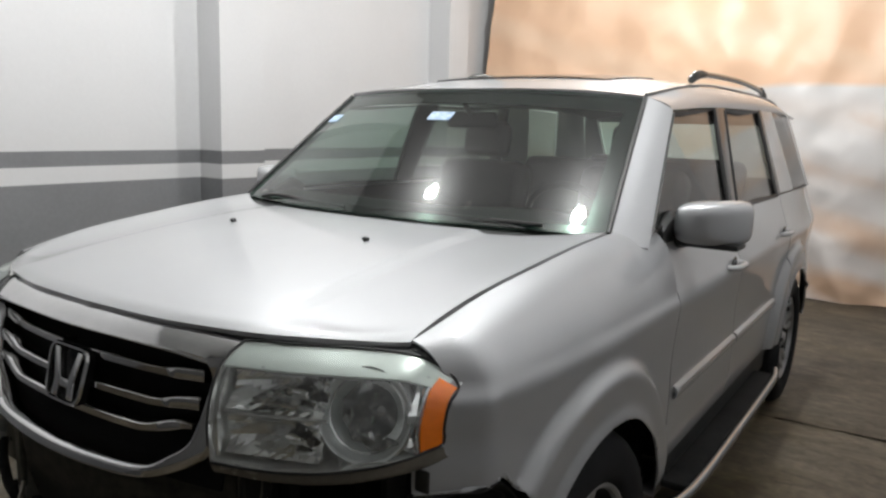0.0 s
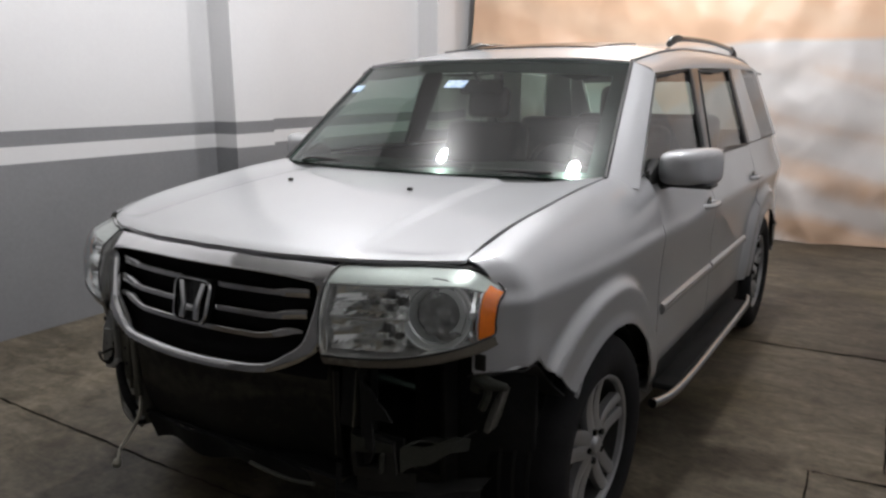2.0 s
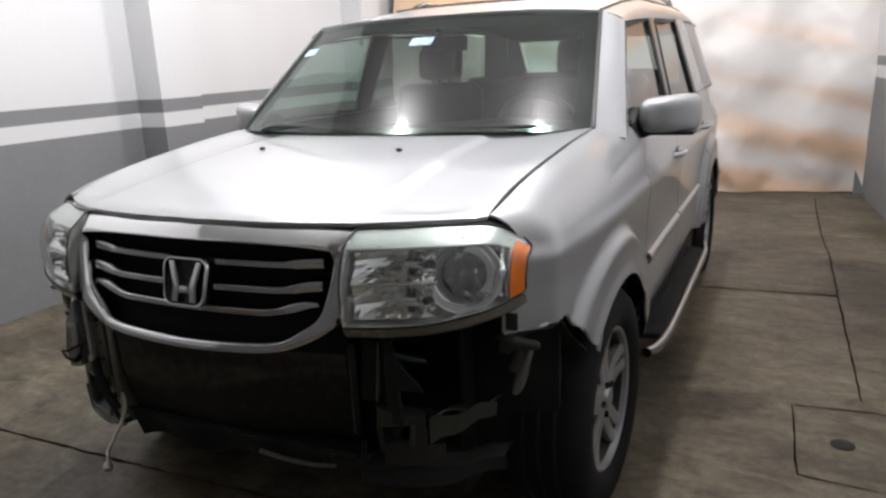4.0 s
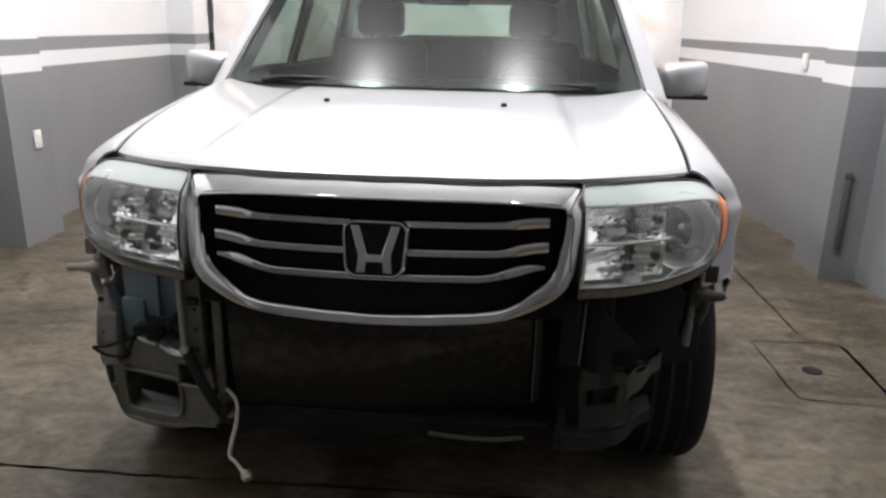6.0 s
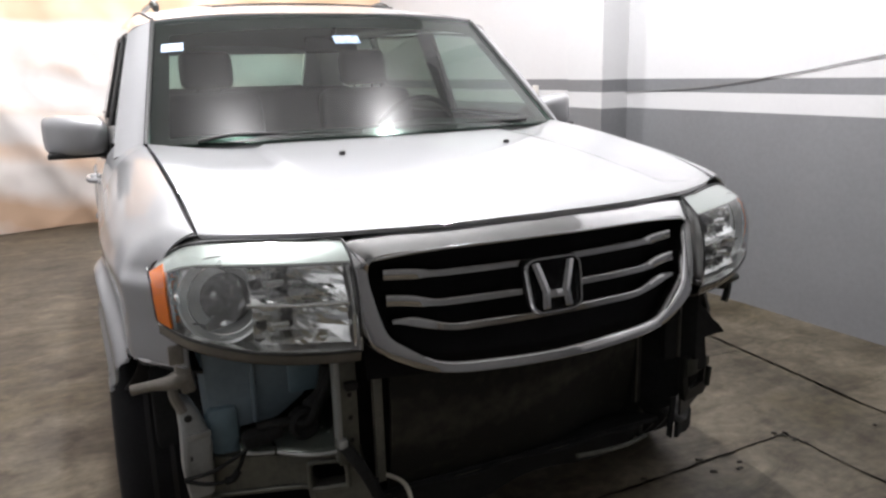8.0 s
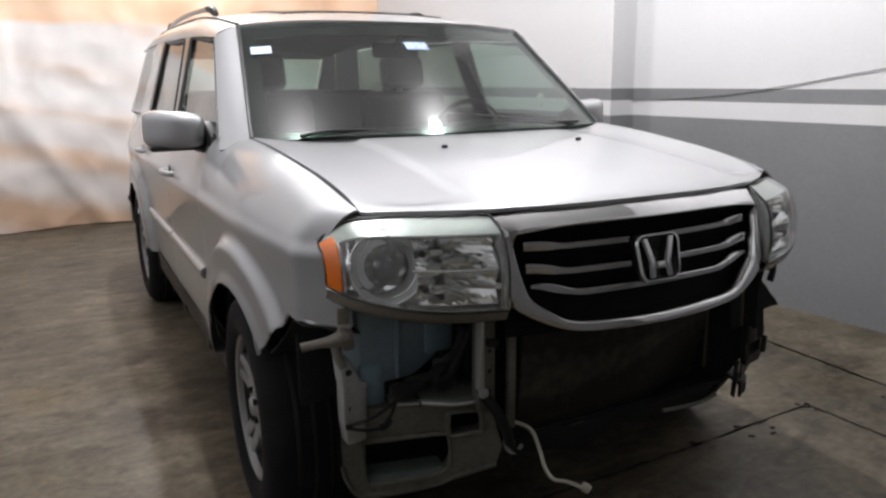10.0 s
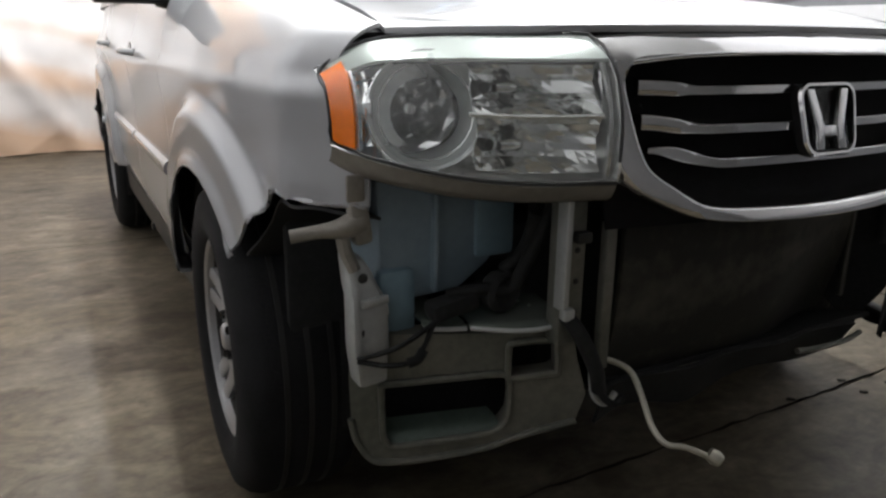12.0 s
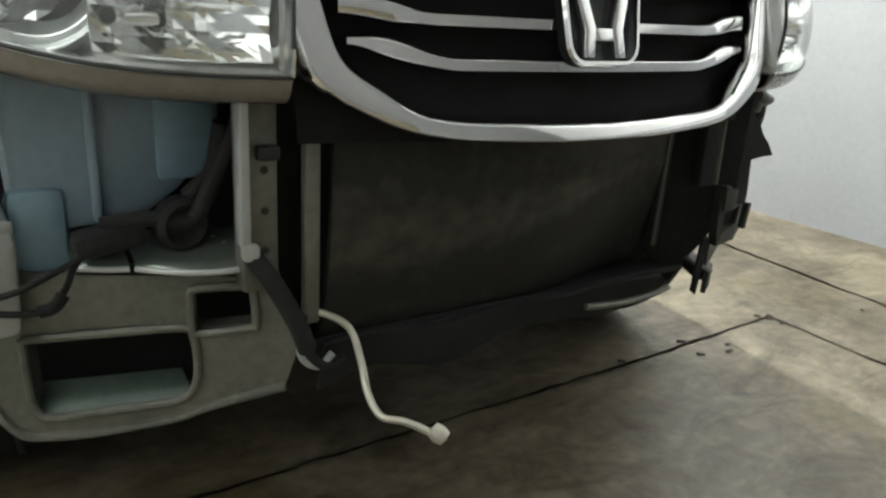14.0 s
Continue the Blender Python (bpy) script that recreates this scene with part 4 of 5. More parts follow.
    part("side_facet", sheet(mirrored(lambda u, v: deep(lens_point, 0.020 + 0.010 * math.sin(9 * v))(lerp(0.80, 0.895, u), lerp(0.10, 0.77, v)), s), 3, 7, 0.003), MIRROR, root, smooth=False)
    part("inner_fin", sheet(mirrored(window_part(deep(lens_point, 0.012), 0.012, 0.026, 0.03, 0.78), s), 2, 12, 0.01), HOUSING, root)
    part("shelf", sheet(mirrored(lambda u, v: lens_point(lerp(0.02, 0.9, u), 0.02) + Vector((0, lerp(0.004, 0.06, v), 0.0)), s), 20, 3, 0.006), HOUSING, root)
    part("lower_lip", sheet(mirrored(lambda u, v: curve_at(LENS_LOW, u) + Vector((0, table([(0.0, 0.0), (0.45, 0.012), (0.7, 0.035), (1.0, 0.09)], v), table([(0.0, -0.004), (0.45, -0.026), (0.7, -0.036), (1.0, -0.040)], v))), s), 24, 8, 0.005), LIP, root, "brownish grey lower lip")


for s in (-1, 1):
    headlight(s)

# ---- grille ----
grille = empty("grille", (0, 0, 0), car)
tagged(grille, "chrome grille with three bars and a badge")
OUT = [(0.0, 1.068), (0.25, 1.065), (0.415, 1.058), (0.466, 1.048), (0.469, 1.02), (0.468, 0.97), (0.456, 0.875), (0.438, 0.831), (0.393, 0.798), (0.296, 0.764), (0.148, 0.752), (0.0, 0.749)]
INN = [(0.0, 1.028), (0.25, 1.026), (0.39, 1.022), (0.423, 1.010), (0.425, 0.995), (0.421, 0.953), (0.405, 0.881), (0.391, 0.853), (0.359, 0.829), (0.291, 0.791), (0.146, 0.780), (0.0, 0.776)]


def loop(half, k=5):
    """A half outline smoothed along its length and mirrored into a closed ring."""
    far = [0.0]
    for a, b in zip(OUT, OUT[1:]):
        far.append(far[-1] + math.dist(a, b))
    pts = []
    for a, b in zip(far, far[1:]):
        for i in range(k):
            w = lerp(a, b, i / k)
            pts.append((table([(f, p[0]) for f, p in zip(far, half)], w), table([(f, p[1]) for f, p in zip(far, half)], w)))
    pts.append(half[-1])
    return pts + [(-x, z) for x, z in pts[-2:0:-1]]


def grille_frame():
    bm = bmesh.new()
    rings = []
    for (xo, zo), (xi, zi) in zip(loop(OUT), loop(INN)):
        ring = []
        top = smooth01(1.0, 1.045, zo)
        for (t, d), (tt, dt) in zip(((0.0, 0.06), (0.0, 0.004), (0.12, -0.008), (0.18, -0.0095), (0.82, -0.011), (0.88, -0.010), (1.0, 0.001), (1.0, 0.05)), ((0.0, 0.06), (0.0, 0.016), (0.10, 0.009), (0.50, -0.009), (0.86, -0.021), (0.96, -0.020), (1.0, -0.008), (1.0, 0.05))):
            t, d = lerp(t, tt, top), lerp(d, dt, top)
            x, z = lerp(xo, xi, t), lerp(zo, zi, t)
            ring.append(bm.verts.new((x, front_y(x, z) + d, z)))
        rings.append(ring)
    for a, b in zip(rings, rings[1:] + rings[:1]):
        for k in range(len(a) - 1):
            bm.faces.new((a[k], a[k + 1], b[k + 1], b[k]))
    bmesh.ops.recalc_face_normals(bm, faces=bm.faces[:])
    return part("frame", bm, CHROME, grille, "chrome grille surround")


grille_frame()
part("edge_bead", pipe([(x, front_y(x, 1.030) - 0.021, 1.032 - 0.03 * (x / 0.42) ** 4 * 0.5) for x in (k * 0.07 - 0.42 for k in range(13))], 0.0035, 10, 3), CHROME, grille, "rounded chrome lower edge")
# black plate paints the dark openings between the bars
part("back_plate", sheet(lambda u, v: (lambda x, z: Vector((x, front_y(x, z) + 0.052, z)))(lerp(-0.44, 0.44, u), lerp(0.748, 1.06, v)), 20, 10, 0.006), VOID, grille)


def grille_bar(x0, x1, zc, h, n=30):
    """A chrome bar with a flat face, narrow bevels and blunt ends."""
    bm = bmesh.new()
    rings = []
    for i in range(n + 1):
        x = lerp(x0, x1, i / n)
        z, t = zc(x), h(x) / 2
        y = front_y(x, z) + 0.014
        rings.append([bm.verts.new((x, y + d, z + k * t)) for k, d in ((1, 0.03), (1, 0.003), (0.80, -0.004), (0.70, -0.005), (-0.70, -0.006), (-0.80, -0.005), (-1, 0.002), (-1, 0.03))])
    for a, b in zip(rings, rings[1:]):
        for k in range(len(a) - 1):
            bm.faces.new((a[k], a[k + 1], b[k + 1], b[k]))
    bm.faces.new(rings[0])
    bm.faces.new(rings[-1])
    bmesh.ops.recalc_face_normals(bm, faces=bm.faces[:])
    bar = part("bar", bm, CHROME, grille, "chrome bar")
    return bar


for s in (-1, 1):
    for z0, rise in ((0.971, 0.006), (0.908, 0.014)):
        grille_bar(s * 0.060, s * 0.392, lambda x, z0=z0, rise=rise: z0 + rise * smooth01(0.26, 0.388, abs(x)), lambda x: 0.019 + 0.009 * smooth01(0.285, 0.325, abs(x)))
grille_bar(-0.385, 0.385, lambda x: 0.852 + 0.026 * smooth01(0.23, 0.385, abs(x)), lambda x: 0.019 + 0.007 * smooth01(0.26, 0.32, abs(x)) - 0.015 * smooth01(0.325, 0.385, abs(x)), 80)


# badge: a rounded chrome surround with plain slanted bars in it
def badge():
    root = empty("badge", (0, front_y(0, 0.918) - 0.005, 0.918), grille)
    lean = pose(0, 0, 0, -14, 0, 0)
    def rr(w, h, r, d, top=1.0):
        pts = []
        for cx, cz, a0 in ((w - r, h - r, 0), (-w + r, h - r, 90), (-w + r, -h + r, 180), (w - r, -h + r, 270)):
            for k in range(7):
                a = radians(a0 + k * 15)
                x, z = cx + r * math.cos(a), cz + r * math.sin(a)
                pts.append(Vector((x * lerp(0.90, 1.04, (z + h) / (2 * h)), d, z)))
        return pts
    bm = bmesh.new()
    rings = [[bm.verts.new(lean @ p) for p in rr(*q)] for q in ((0.0745, 0.0645, 0.030, 0.003), (0.076, 0.066, 0.030, 0.0), (0.0735, 0.0635, 0.028, -0.005), (0.069, 0.059, 0.025, -0.005), (0.0665, 0.0565, 0.023, 0.010))]
    for a, b in zip(rings, rings[1:]):
        for k in range(len(a)):
            bm.faces.new((a[k], a[(k + 1) % len(a)], b[(k + 1) % len(b)], b[k]))
    bmesh.ops.recalc_face_normals(bm, faces=bm.faces[:])
    part("surround", bm, CHROME, root, "rounded chrome badge surround")
    bm = bmesh.new()
    skirt = [[bm.verts.new(lean @ p) for p in rr(0.0735, 0.0635, 0.030, d)] for d in (0.002, 0.016)]
    for k in range(len(skirt[0])):
        bm.faces.new((skirt[0][k], skirt[0][(k + 1) % len(skirt[0])], skirt[1][(k + 1) % len(skirt[0])], skirt[1][k]))
    thicken(bm, 0.002)
    part("skirt", bm, VOID, root)
    bm = bmesh.new()
    bm.faces.new([bm.verts.new(lean @ p) for p in rr(0.067, 0.057, 0.024, 0.010)])
    bmesh.ops.solidify(bm, geom=bm.faces[:], thickness=0.004)
    part("backing", bm, GLOSS_BLACK, root)
    for s in (-1, 1):
        bm = prism([(s * 0.021, -0.054), (s * 0.041, -0.054), (s * 0.037, -0.015), (s * 0.057, 0.053), (s * 0.037, 0.053), (s * 0.016, -0.012)], 0.012, "y", -0.004, 0.0015)
        bm.transform(lean)
        part("upright", bm, CHROME, root)
    bm = prism([(-0.020, -0.030), (0.020, -0.030), (0.018, -0.012), (-0.018, -0.012)], 0.012, "y", -0.003, 0.0015)
    bm.transform(lean)
    part("link", bm, CHROME, root)


badge()

# ---- behind the missing bumper ----
part("condenser", sheet(lambda u, v: Vector((lerp(-0.385, 0.372, u), -0.735 + 0.085 * smooth01(0.50, 1.0, u) + 0.006 * math.sin(u * 9) * math.sin(v * 7) + 0.05 * (1 - v) ** 3, lerp(0.43, 0.775, v))), 30, 16, 0.012), CONDENSER, car, "dirty black air shield in front of the radiator")
part("lower_shield", sheet(lambda u, v: Vector((lerp(-0.385, 0.33, u), -0.69 - 0.030 * v + 0.008 * math.sin(u * 17), lerp(0.345 + 0.015 * math.sin(u * 13) + 0.03 * u, 0.437, v))), 30, 6, 0.008), HOSE, car, "sagging black lower shield")
part("undertray", sheet(lambda u, v: Vector((lerp(-0.42, 0.42, u), lerp(-0.70, -0.15, v), 0.44 - 0.10 * math.sin(v * 1.57))), 12, 8, 0.01), HOSE, car)
part("crossmember", pipe([(0.12, -0.738, 0.414), (0.20, -0.738, 0.407), (0.29, -0.733, 0.404), (0.36, -0.722, 0.408)], 0.0065, 8, 5), PRIMER, car, "pale bent lower edge")
for s in (-1, 1):
    part("inner_wall", box(0.42, 0.02, 0.62, (s * 0.66, -0.34, 0.62), 0.01), HOSE, car)
    part("upper_shelf", box(0.34, 0.16, 0.015, (s * 0.63, -0.42, 0.83), 0.004), HOSE, car)
# the radiator supports, pale on one side, dark and bent back on the other
part("support_strut", box(0.05, 0.04, 0.29, (-0.482, -0.70, 0.685), 0.006), PRIMER, car, "upright steel radiator support")
part("support_edge", box(0.012, 0.03, 0.22, (-0.506, -0.722, 0.72), 0.003), PALE, car)
for z in (0.60, 0.655, 0.71):
    part("bolt_hole", lathe([(0.0, 0.001), (0.005, 0.0), (0.006, -0.002), (0.0, -0.003)], 10, m=pose(-0.476, -0.7215, z, 0, 0, -90)), BLACK, car)
part("thin_strut", box(0.022, 0.02, 0.27, (-0.414, -0.725, 0.62), 0.004), PRIMER, car)
# this side's struts are toned darker, with paler slivers along their edges
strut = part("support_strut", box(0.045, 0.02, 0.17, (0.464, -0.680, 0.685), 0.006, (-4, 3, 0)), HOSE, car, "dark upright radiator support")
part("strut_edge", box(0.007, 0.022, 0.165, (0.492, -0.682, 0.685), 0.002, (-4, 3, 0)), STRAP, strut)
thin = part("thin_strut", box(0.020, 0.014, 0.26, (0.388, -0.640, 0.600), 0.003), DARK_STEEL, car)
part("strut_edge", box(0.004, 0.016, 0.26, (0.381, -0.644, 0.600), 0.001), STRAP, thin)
part("bay_shell", box(0.92, 0.03, 0.66, (0, -0.56, 0.70), 0.004), HOSE, car)


def bracket_y(x):
    return -0.56 - 0.46 * (x + 0.76)


BRACKET = [(-0.819, 0.474), (-0.817, 0.388), (-0.811, 0.350), (-0.798, 0.322), (-0.785, 0.306), (-0.765, 0.299), (-0.692, 0.304), (-0.589, 0.326), (-0.548, 0.344), (-0.445, 0.377), (-0.430, 0.43), (-0.448, 0.50), (-0.456, 0.550), (-0.55, 0.551), (-0.65, 0.551), (-0.745, 0.551), (-0.775, 0.56), (-0.812, 0.56)]
LONG_SLOT = [(-0.768, 0.455), (-0.70, 0.462), (-0.63, 0.469), (-0.574, 0.474), (-0.561, 0.462), (-0.557, 0.42), (-0.560, 0.386), (-0.572, 0.365), (-0.592, 0.354), (-0.67, 0.342), (-0.742, 0.331), (-0.760, 0.340), (-0.767, 0.365)]
SMALL_SLOT = [(-0.562, 0.525), (-0.553, 0.533), (-0.492, 0.538), (-0.484, 0.530), (-0.482, 0.480), (-0.490, 0.473), (-0.553, 0.464), (-0.562, 0.472)]


def crash_bracket(s, mat, shelf_mat):
    """A pressed steel bracket with a long slot and a small square one, each with a folded lip."""
    root = empty("crash_bracket", (0, 0, 0), car)
    tagged(root, "grey pressed steel bracket with two slots")
    bm = bmesh.new()
    for poly in (BRACKET, LONG_SLOT, SMALL_SLOT):
        vs = [bm.verts.new((x, bracket_y(x), z)) for x, z in poly]
        for a, b in zip(vs, vs[1:] + vs[:1]):
            bm.edges.new((a, b))
    bmesh.ops.triangle_fill(bm, use_beauty=True, edges=bm.edges[:])
    bmesh.ops.recalc_face_normals(bm, faces=bm.faces[:])
    bm.normal_update()
    if bm.faces[0].normal.y > 0:
        bmesh.ops.reverse_faces(bm, faces=bm.faces[:])
    thicken(bm, 0.045)
    bm.transform(Matrix.Diagonal((-s, 1, 1, 1)))
    bmesh.ops.recalc_face_normals(bm, faces=bm.faces[:])
    part("plate", bm, mat, root)
    for poly in (LONG_SLOT, SMALL_SLOT):
        part("lip", pipe([(-s * x, bracket_y(x) - 0.003, z) for x, z in poly + poly[:1]], 0.0065, 8, 2), mat, root)
    part("lip", pipe([(-s * x, bracket_y(x) - 0.001, z) for x, z in BRACKET[1:10]], 0.007, 8, 3), mat, root)
    # shelf toned darker than the plate; black sheet behind puts shade in the slot
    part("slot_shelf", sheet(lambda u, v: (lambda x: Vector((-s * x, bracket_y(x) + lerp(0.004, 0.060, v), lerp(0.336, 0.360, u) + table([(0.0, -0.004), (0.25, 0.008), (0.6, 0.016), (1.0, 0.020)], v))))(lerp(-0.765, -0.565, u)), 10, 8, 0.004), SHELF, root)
    part("slot_dark_back", sheet(lambda u, v: (lambda x: Vector((-s * x, bracket_y(x) + 0.10, lerp(0.32, 0.55, v))))(lerp(-0.80, -0.46, u)), 6, 4, 0.004), VOID, root)
    for x0, x1, rise, bow in ((-0.70, -0.632, 0.0, 0.004), (-0.625, -0.47, 0.010, 0.028)):
        def plate(u, v):
            x = lerp(x0, x1, u)
            return Vector((-s * x, bracket_y(x) + lerp(-0.006 - bow * math.sin(math.pi * u), 0.10, v), 0.570 + rise * u + 0.014 * v - 0.010 * max(0.0, 0.12 - v) / 0.12))
        top = part("top_plate", sheet(plate, 14, 16, 0.005), shelf_mat, root)
        part("rolled_edge", pipe([plate(k / 8, 0.02) for k in range(9)], 0.0042, 8, 3), PALE, top)



crash_bracket(-1, PRIMER, TOPS)


def bent_bracket():
    """The opposite bracket, crumpled: a slotted plate, a folded wing and a curved lower rail."""
    root = empty("bent_bracket", (0, 0, 0), car)
    tagged(root, "crumpled dark olive steel bracket with a slot")
    bm = bmesh.new()
    for poly in ([(0.496, 0.604), (0.560, 0.598), (0.612, 0.580), (0.618, 0.490), (0.590, 0.470), (0.500, 0.474), (0.490, 0.540)], [(0.509, 0.546), (0.592, 0.556), (0.588, 0.506), (0.512, 0.502)]):
        vs = [bm.verts.new((x, -0.715 + 0.35 * max(0.0, x - 0.52), z)) for x, z in poly]
        for a, b in zip(vs, vs[1:] + vs[:1]):
            bm.edges.new((a, b))
    bmesh.ops.triangle_fill(bm, use_beauty=True, edges=bm.edges[:])
    bmesh.ops.recalc_face_normals(bm, faces=bm.faces[:])
    thicken(bm, 0.02)
    # plate toned dark; the lighter sheet above the slot paints its lit face
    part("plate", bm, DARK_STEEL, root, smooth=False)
    part("plate_face", sheet(lambda u, v: (lambda x: Vector((x, -0.7195 + 0.35 * max(0.0, x - 0.52) - 0.003 * math.sin(math.pi * u), lerp(lerp(0.550, 0.558, u), lerp(0.602, 0.580, u), v))))(lerp(0.498, 0.611, u)), 8, 4, 0.003), OLIVE, root, "greenish upper face, its lit look in the colour")
    # black slab painting the dark inside of the bent plate's slot
    part("slot_dark_back", box(0.12, 0.006, 0.10, (0.55, -0.63, 0.525), 0.002), BLACK, root)
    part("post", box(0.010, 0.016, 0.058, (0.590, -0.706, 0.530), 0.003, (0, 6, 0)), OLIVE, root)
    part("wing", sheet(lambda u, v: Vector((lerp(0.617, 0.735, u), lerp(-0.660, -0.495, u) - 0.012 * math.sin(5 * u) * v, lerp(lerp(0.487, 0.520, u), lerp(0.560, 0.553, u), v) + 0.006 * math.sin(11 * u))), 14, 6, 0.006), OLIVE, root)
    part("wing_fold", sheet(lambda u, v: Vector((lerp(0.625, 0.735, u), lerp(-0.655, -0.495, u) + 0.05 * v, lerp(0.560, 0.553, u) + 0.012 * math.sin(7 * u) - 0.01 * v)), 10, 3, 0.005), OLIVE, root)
    # rail face in a darker tone than its top
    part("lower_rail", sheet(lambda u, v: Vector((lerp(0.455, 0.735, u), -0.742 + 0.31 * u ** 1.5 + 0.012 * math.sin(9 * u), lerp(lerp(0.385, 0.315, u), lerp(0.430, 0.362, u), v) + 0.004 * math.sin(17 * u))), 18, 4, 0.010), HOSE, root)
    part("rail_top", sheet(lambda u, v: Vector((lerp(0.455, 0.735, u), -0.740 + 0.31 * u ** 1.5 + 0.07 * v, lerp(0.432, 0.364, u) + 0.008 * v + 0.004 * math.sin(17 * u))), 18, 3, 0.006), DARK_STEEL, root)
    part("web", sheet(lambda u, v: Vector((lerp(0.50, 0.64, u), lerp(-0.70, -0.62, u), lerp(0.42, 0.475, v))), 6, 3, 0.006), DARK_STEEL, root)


bent_bracket()
for s in (-1, 1):
    # paler steel on the passenger's side, darker on the driver's
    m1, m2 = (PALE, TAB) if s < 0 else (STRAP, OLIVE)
    # the driver's side keeps only a short piece of it
    whole = ((0.826, 0.702), (0.797, 0.698), (0.780, 0.665), (0.766, 0.632), (0.759, 0.596), (0.762, 0.533), (0.765, 0.475), (0.820, 0.470), (0.829, 0.542), (0.825, 0.637))
    short = ((0.838, 0.727), (0.820, 0.722), (0.812, 0.680), (0.800, 0.640), (0.803, 0.622), (0.822, 0.620), (0.830, 0.660))
    bm = prism([(s * x, z) for x, z in (whole if s < 0 else short)], 0.05, "y", -0.585, 0.010 if s < 0 else 0.005)
    for v in bm.verts:
        v.co.y += 0.45 * max(0.0, v.co.z - 0.62) + 0.006 * math.sin(v.co.z * 90)
    if s > 0:
        bm.transform(pose(-0.02, 0.08, -0.035))
    side = part("side_bracket", bm, m1, car, "pale bent steel bracket")
    if s < 0:
        part("fold", box(0.050, 0.012, 0.016, (s * 0.785, -0.578, 0.622), 0.004, (0, s * 6, 0)), m1, side)
        for z in (0.665, 0.565):
            part("bolt_hole", lathe([(0.0, 0.001), (0.008, 0.0), (0.009, -0.002), (0.0, -0.003)], 12, m=pose(s * 0.805, -0.577, z, 0, 0, -90)), BLACK, side)
    strap = part("strap", pipe([(s * (0.912 if s < 0 else 0.855), -0.53, 0.738), (s * 0.87, -0.54, 0.744), (s * 0.83, -0.55, 0.748), (s * 0.795, -0.55, 0.757)], lambda t: 0.012 + 0.010 * smooth01(0.3, 0.9, t), 10, 5), m2, car, "bent grey mounting strap")
    if s > 0:
        strap.location = (-0.01, 0.01, 0.0)
    part("clamp", box(0.035, 0.03, 0.075, (s * 0.800, -0.552, 0.755), 0.010, (0, s * 8, 0)), m2, strap)
    part("leg", pipe([(s * 0.83, -0.548, 0.745), (s * 0.826, -0.552, 0.71), (s * 0.812, -0.555, 0.675)], 0.012, 8, 5), m2, strap)
    part("tab", box(0.032, 0.008, 0.045, (s * 0.815, -0.575, 0.818), 0.004), TAB if s < 0 else DARK_STEEL, car)

bottle = empty("washer_bottle", (0, 0, 0), car)
tagged(bottle, "blue-grey plastic washer bottle")
part("tank", prism([(-0.768, 0.835), (-0.47, 0.835), (-0.48, 0.72), (-0.535, 0.645), (-0.60, 0.600), (-0.70, 0.595), (-0.705, 0.535), (-0.755, 0.530)], 0.16, "y", -0.54, 0.02), BLUE, bottle, "blue-grey tank")
part("neck", box(0.075, 0.04, 0.13, (-0.73, -0.535, 0.60), 0.018), TEAL, bottle, "bluer foot of the tank")
part("rib", box(0.085, 0.024, 0.15, (-0.530, -0.537, 0.735), 0.011), TEAL, bottle)
part("rib", box(0.012, 0.02, 0.22, (-0.655, -0.545, 0.72), 0.005), BLUE, bottle)
for pts, r in (
    ([(-0.828, -0.60, 0.530), (-0.78, -0.62, 0.521), (-0.735, -0.62, 0.520), (-0.712, -0.62, 0.545), (-0.695, -0.62, 0.58), (-0.66, -0.61, 0.61)], 0.0045),
    ([(-0.828, -0.60, 0.533), (-0.775, -0.62, 0.548), (-0.735, -0.625, 0.565), (-0.69, -0.62, 0.585), (-0.655, -0.61, 0.595)], 0.0045),
    ([(-0.745, -0.622, 0.519), (-0.728, -0.625, 0.524), (-0.715, -0.622, 0.538)], 0.009),
    ([(-0.66, -0.60, 0.62), (-0.60, -0.62, 0.63), (-0.55, -0.63, 0.625), (-0.52, -0.64, 0.68), (-0.49, -0.65, 0.75), (-0.48, -0.66, 0.80)], 0.012),
    ([(-0.545, -0.60, 0.65), (-0.515, -0.62, 0.69), (-0.505, -0.64, 0.76)], 0.013),
    ([(-0.50, -0.73, 0.60), (-0.475, -0.745, 0.56), (-0.445, -0.75, 0.50), (-0.425, -0.74, 0.45)], 0.014),
    ([(-0.43, -0.735, 0.50), (-0.43, -0.745, 0.455), (-0.40, -0.75, 0.42), (-0.37, -0.745, 0.425)], 0.007),
):
    part("hose", pipe(pts, r, 10, 6), HOSE, car, "black rubber hose")
part("hose_plug", box(0.095, 0.05, 0.036, (-0.652, -0.605, 0.604), 0.014, (0, -10, 0)), HOSE, car, "black cable connector")
part("hose_plug", lathe([(0.0, -0.020), (0.030, -0.020), (0.037, -0.012), (0.038, 0.012), (0.030, 0.020), (0.022, 0.012), (0.0, 0.010)], 24, m=pose(-0.560, -0.615, 0.618, 0, 0, -80)), HOSE, car, "round black rubber cap")
part("clip", box(0.022, 0.02, 0.022, (-0.502, -0.735, 0.605), 0.005), PALE, car)
part("clip", box(0.03, 0.02, 0.02, (-0.475, -0.73, 0.735), 0.005), BLACK, car)
tube = part("hanging_tube", pipe([(-0.418, -0.72, 0.498), (-0.395, -0.735, 0.497), (-0.367, -0.757, 0.478), (-0.361, -0.785, 0.436), (-0.364, -0.815, 0.399), (-0.358, -0.845, 0.379), (-0.334, -0.868, 0.377), (-0.301, -0.898, 0.364)], 0.0056, 12, 6), TUBE, car, "bent pale metal tube hanging loose")
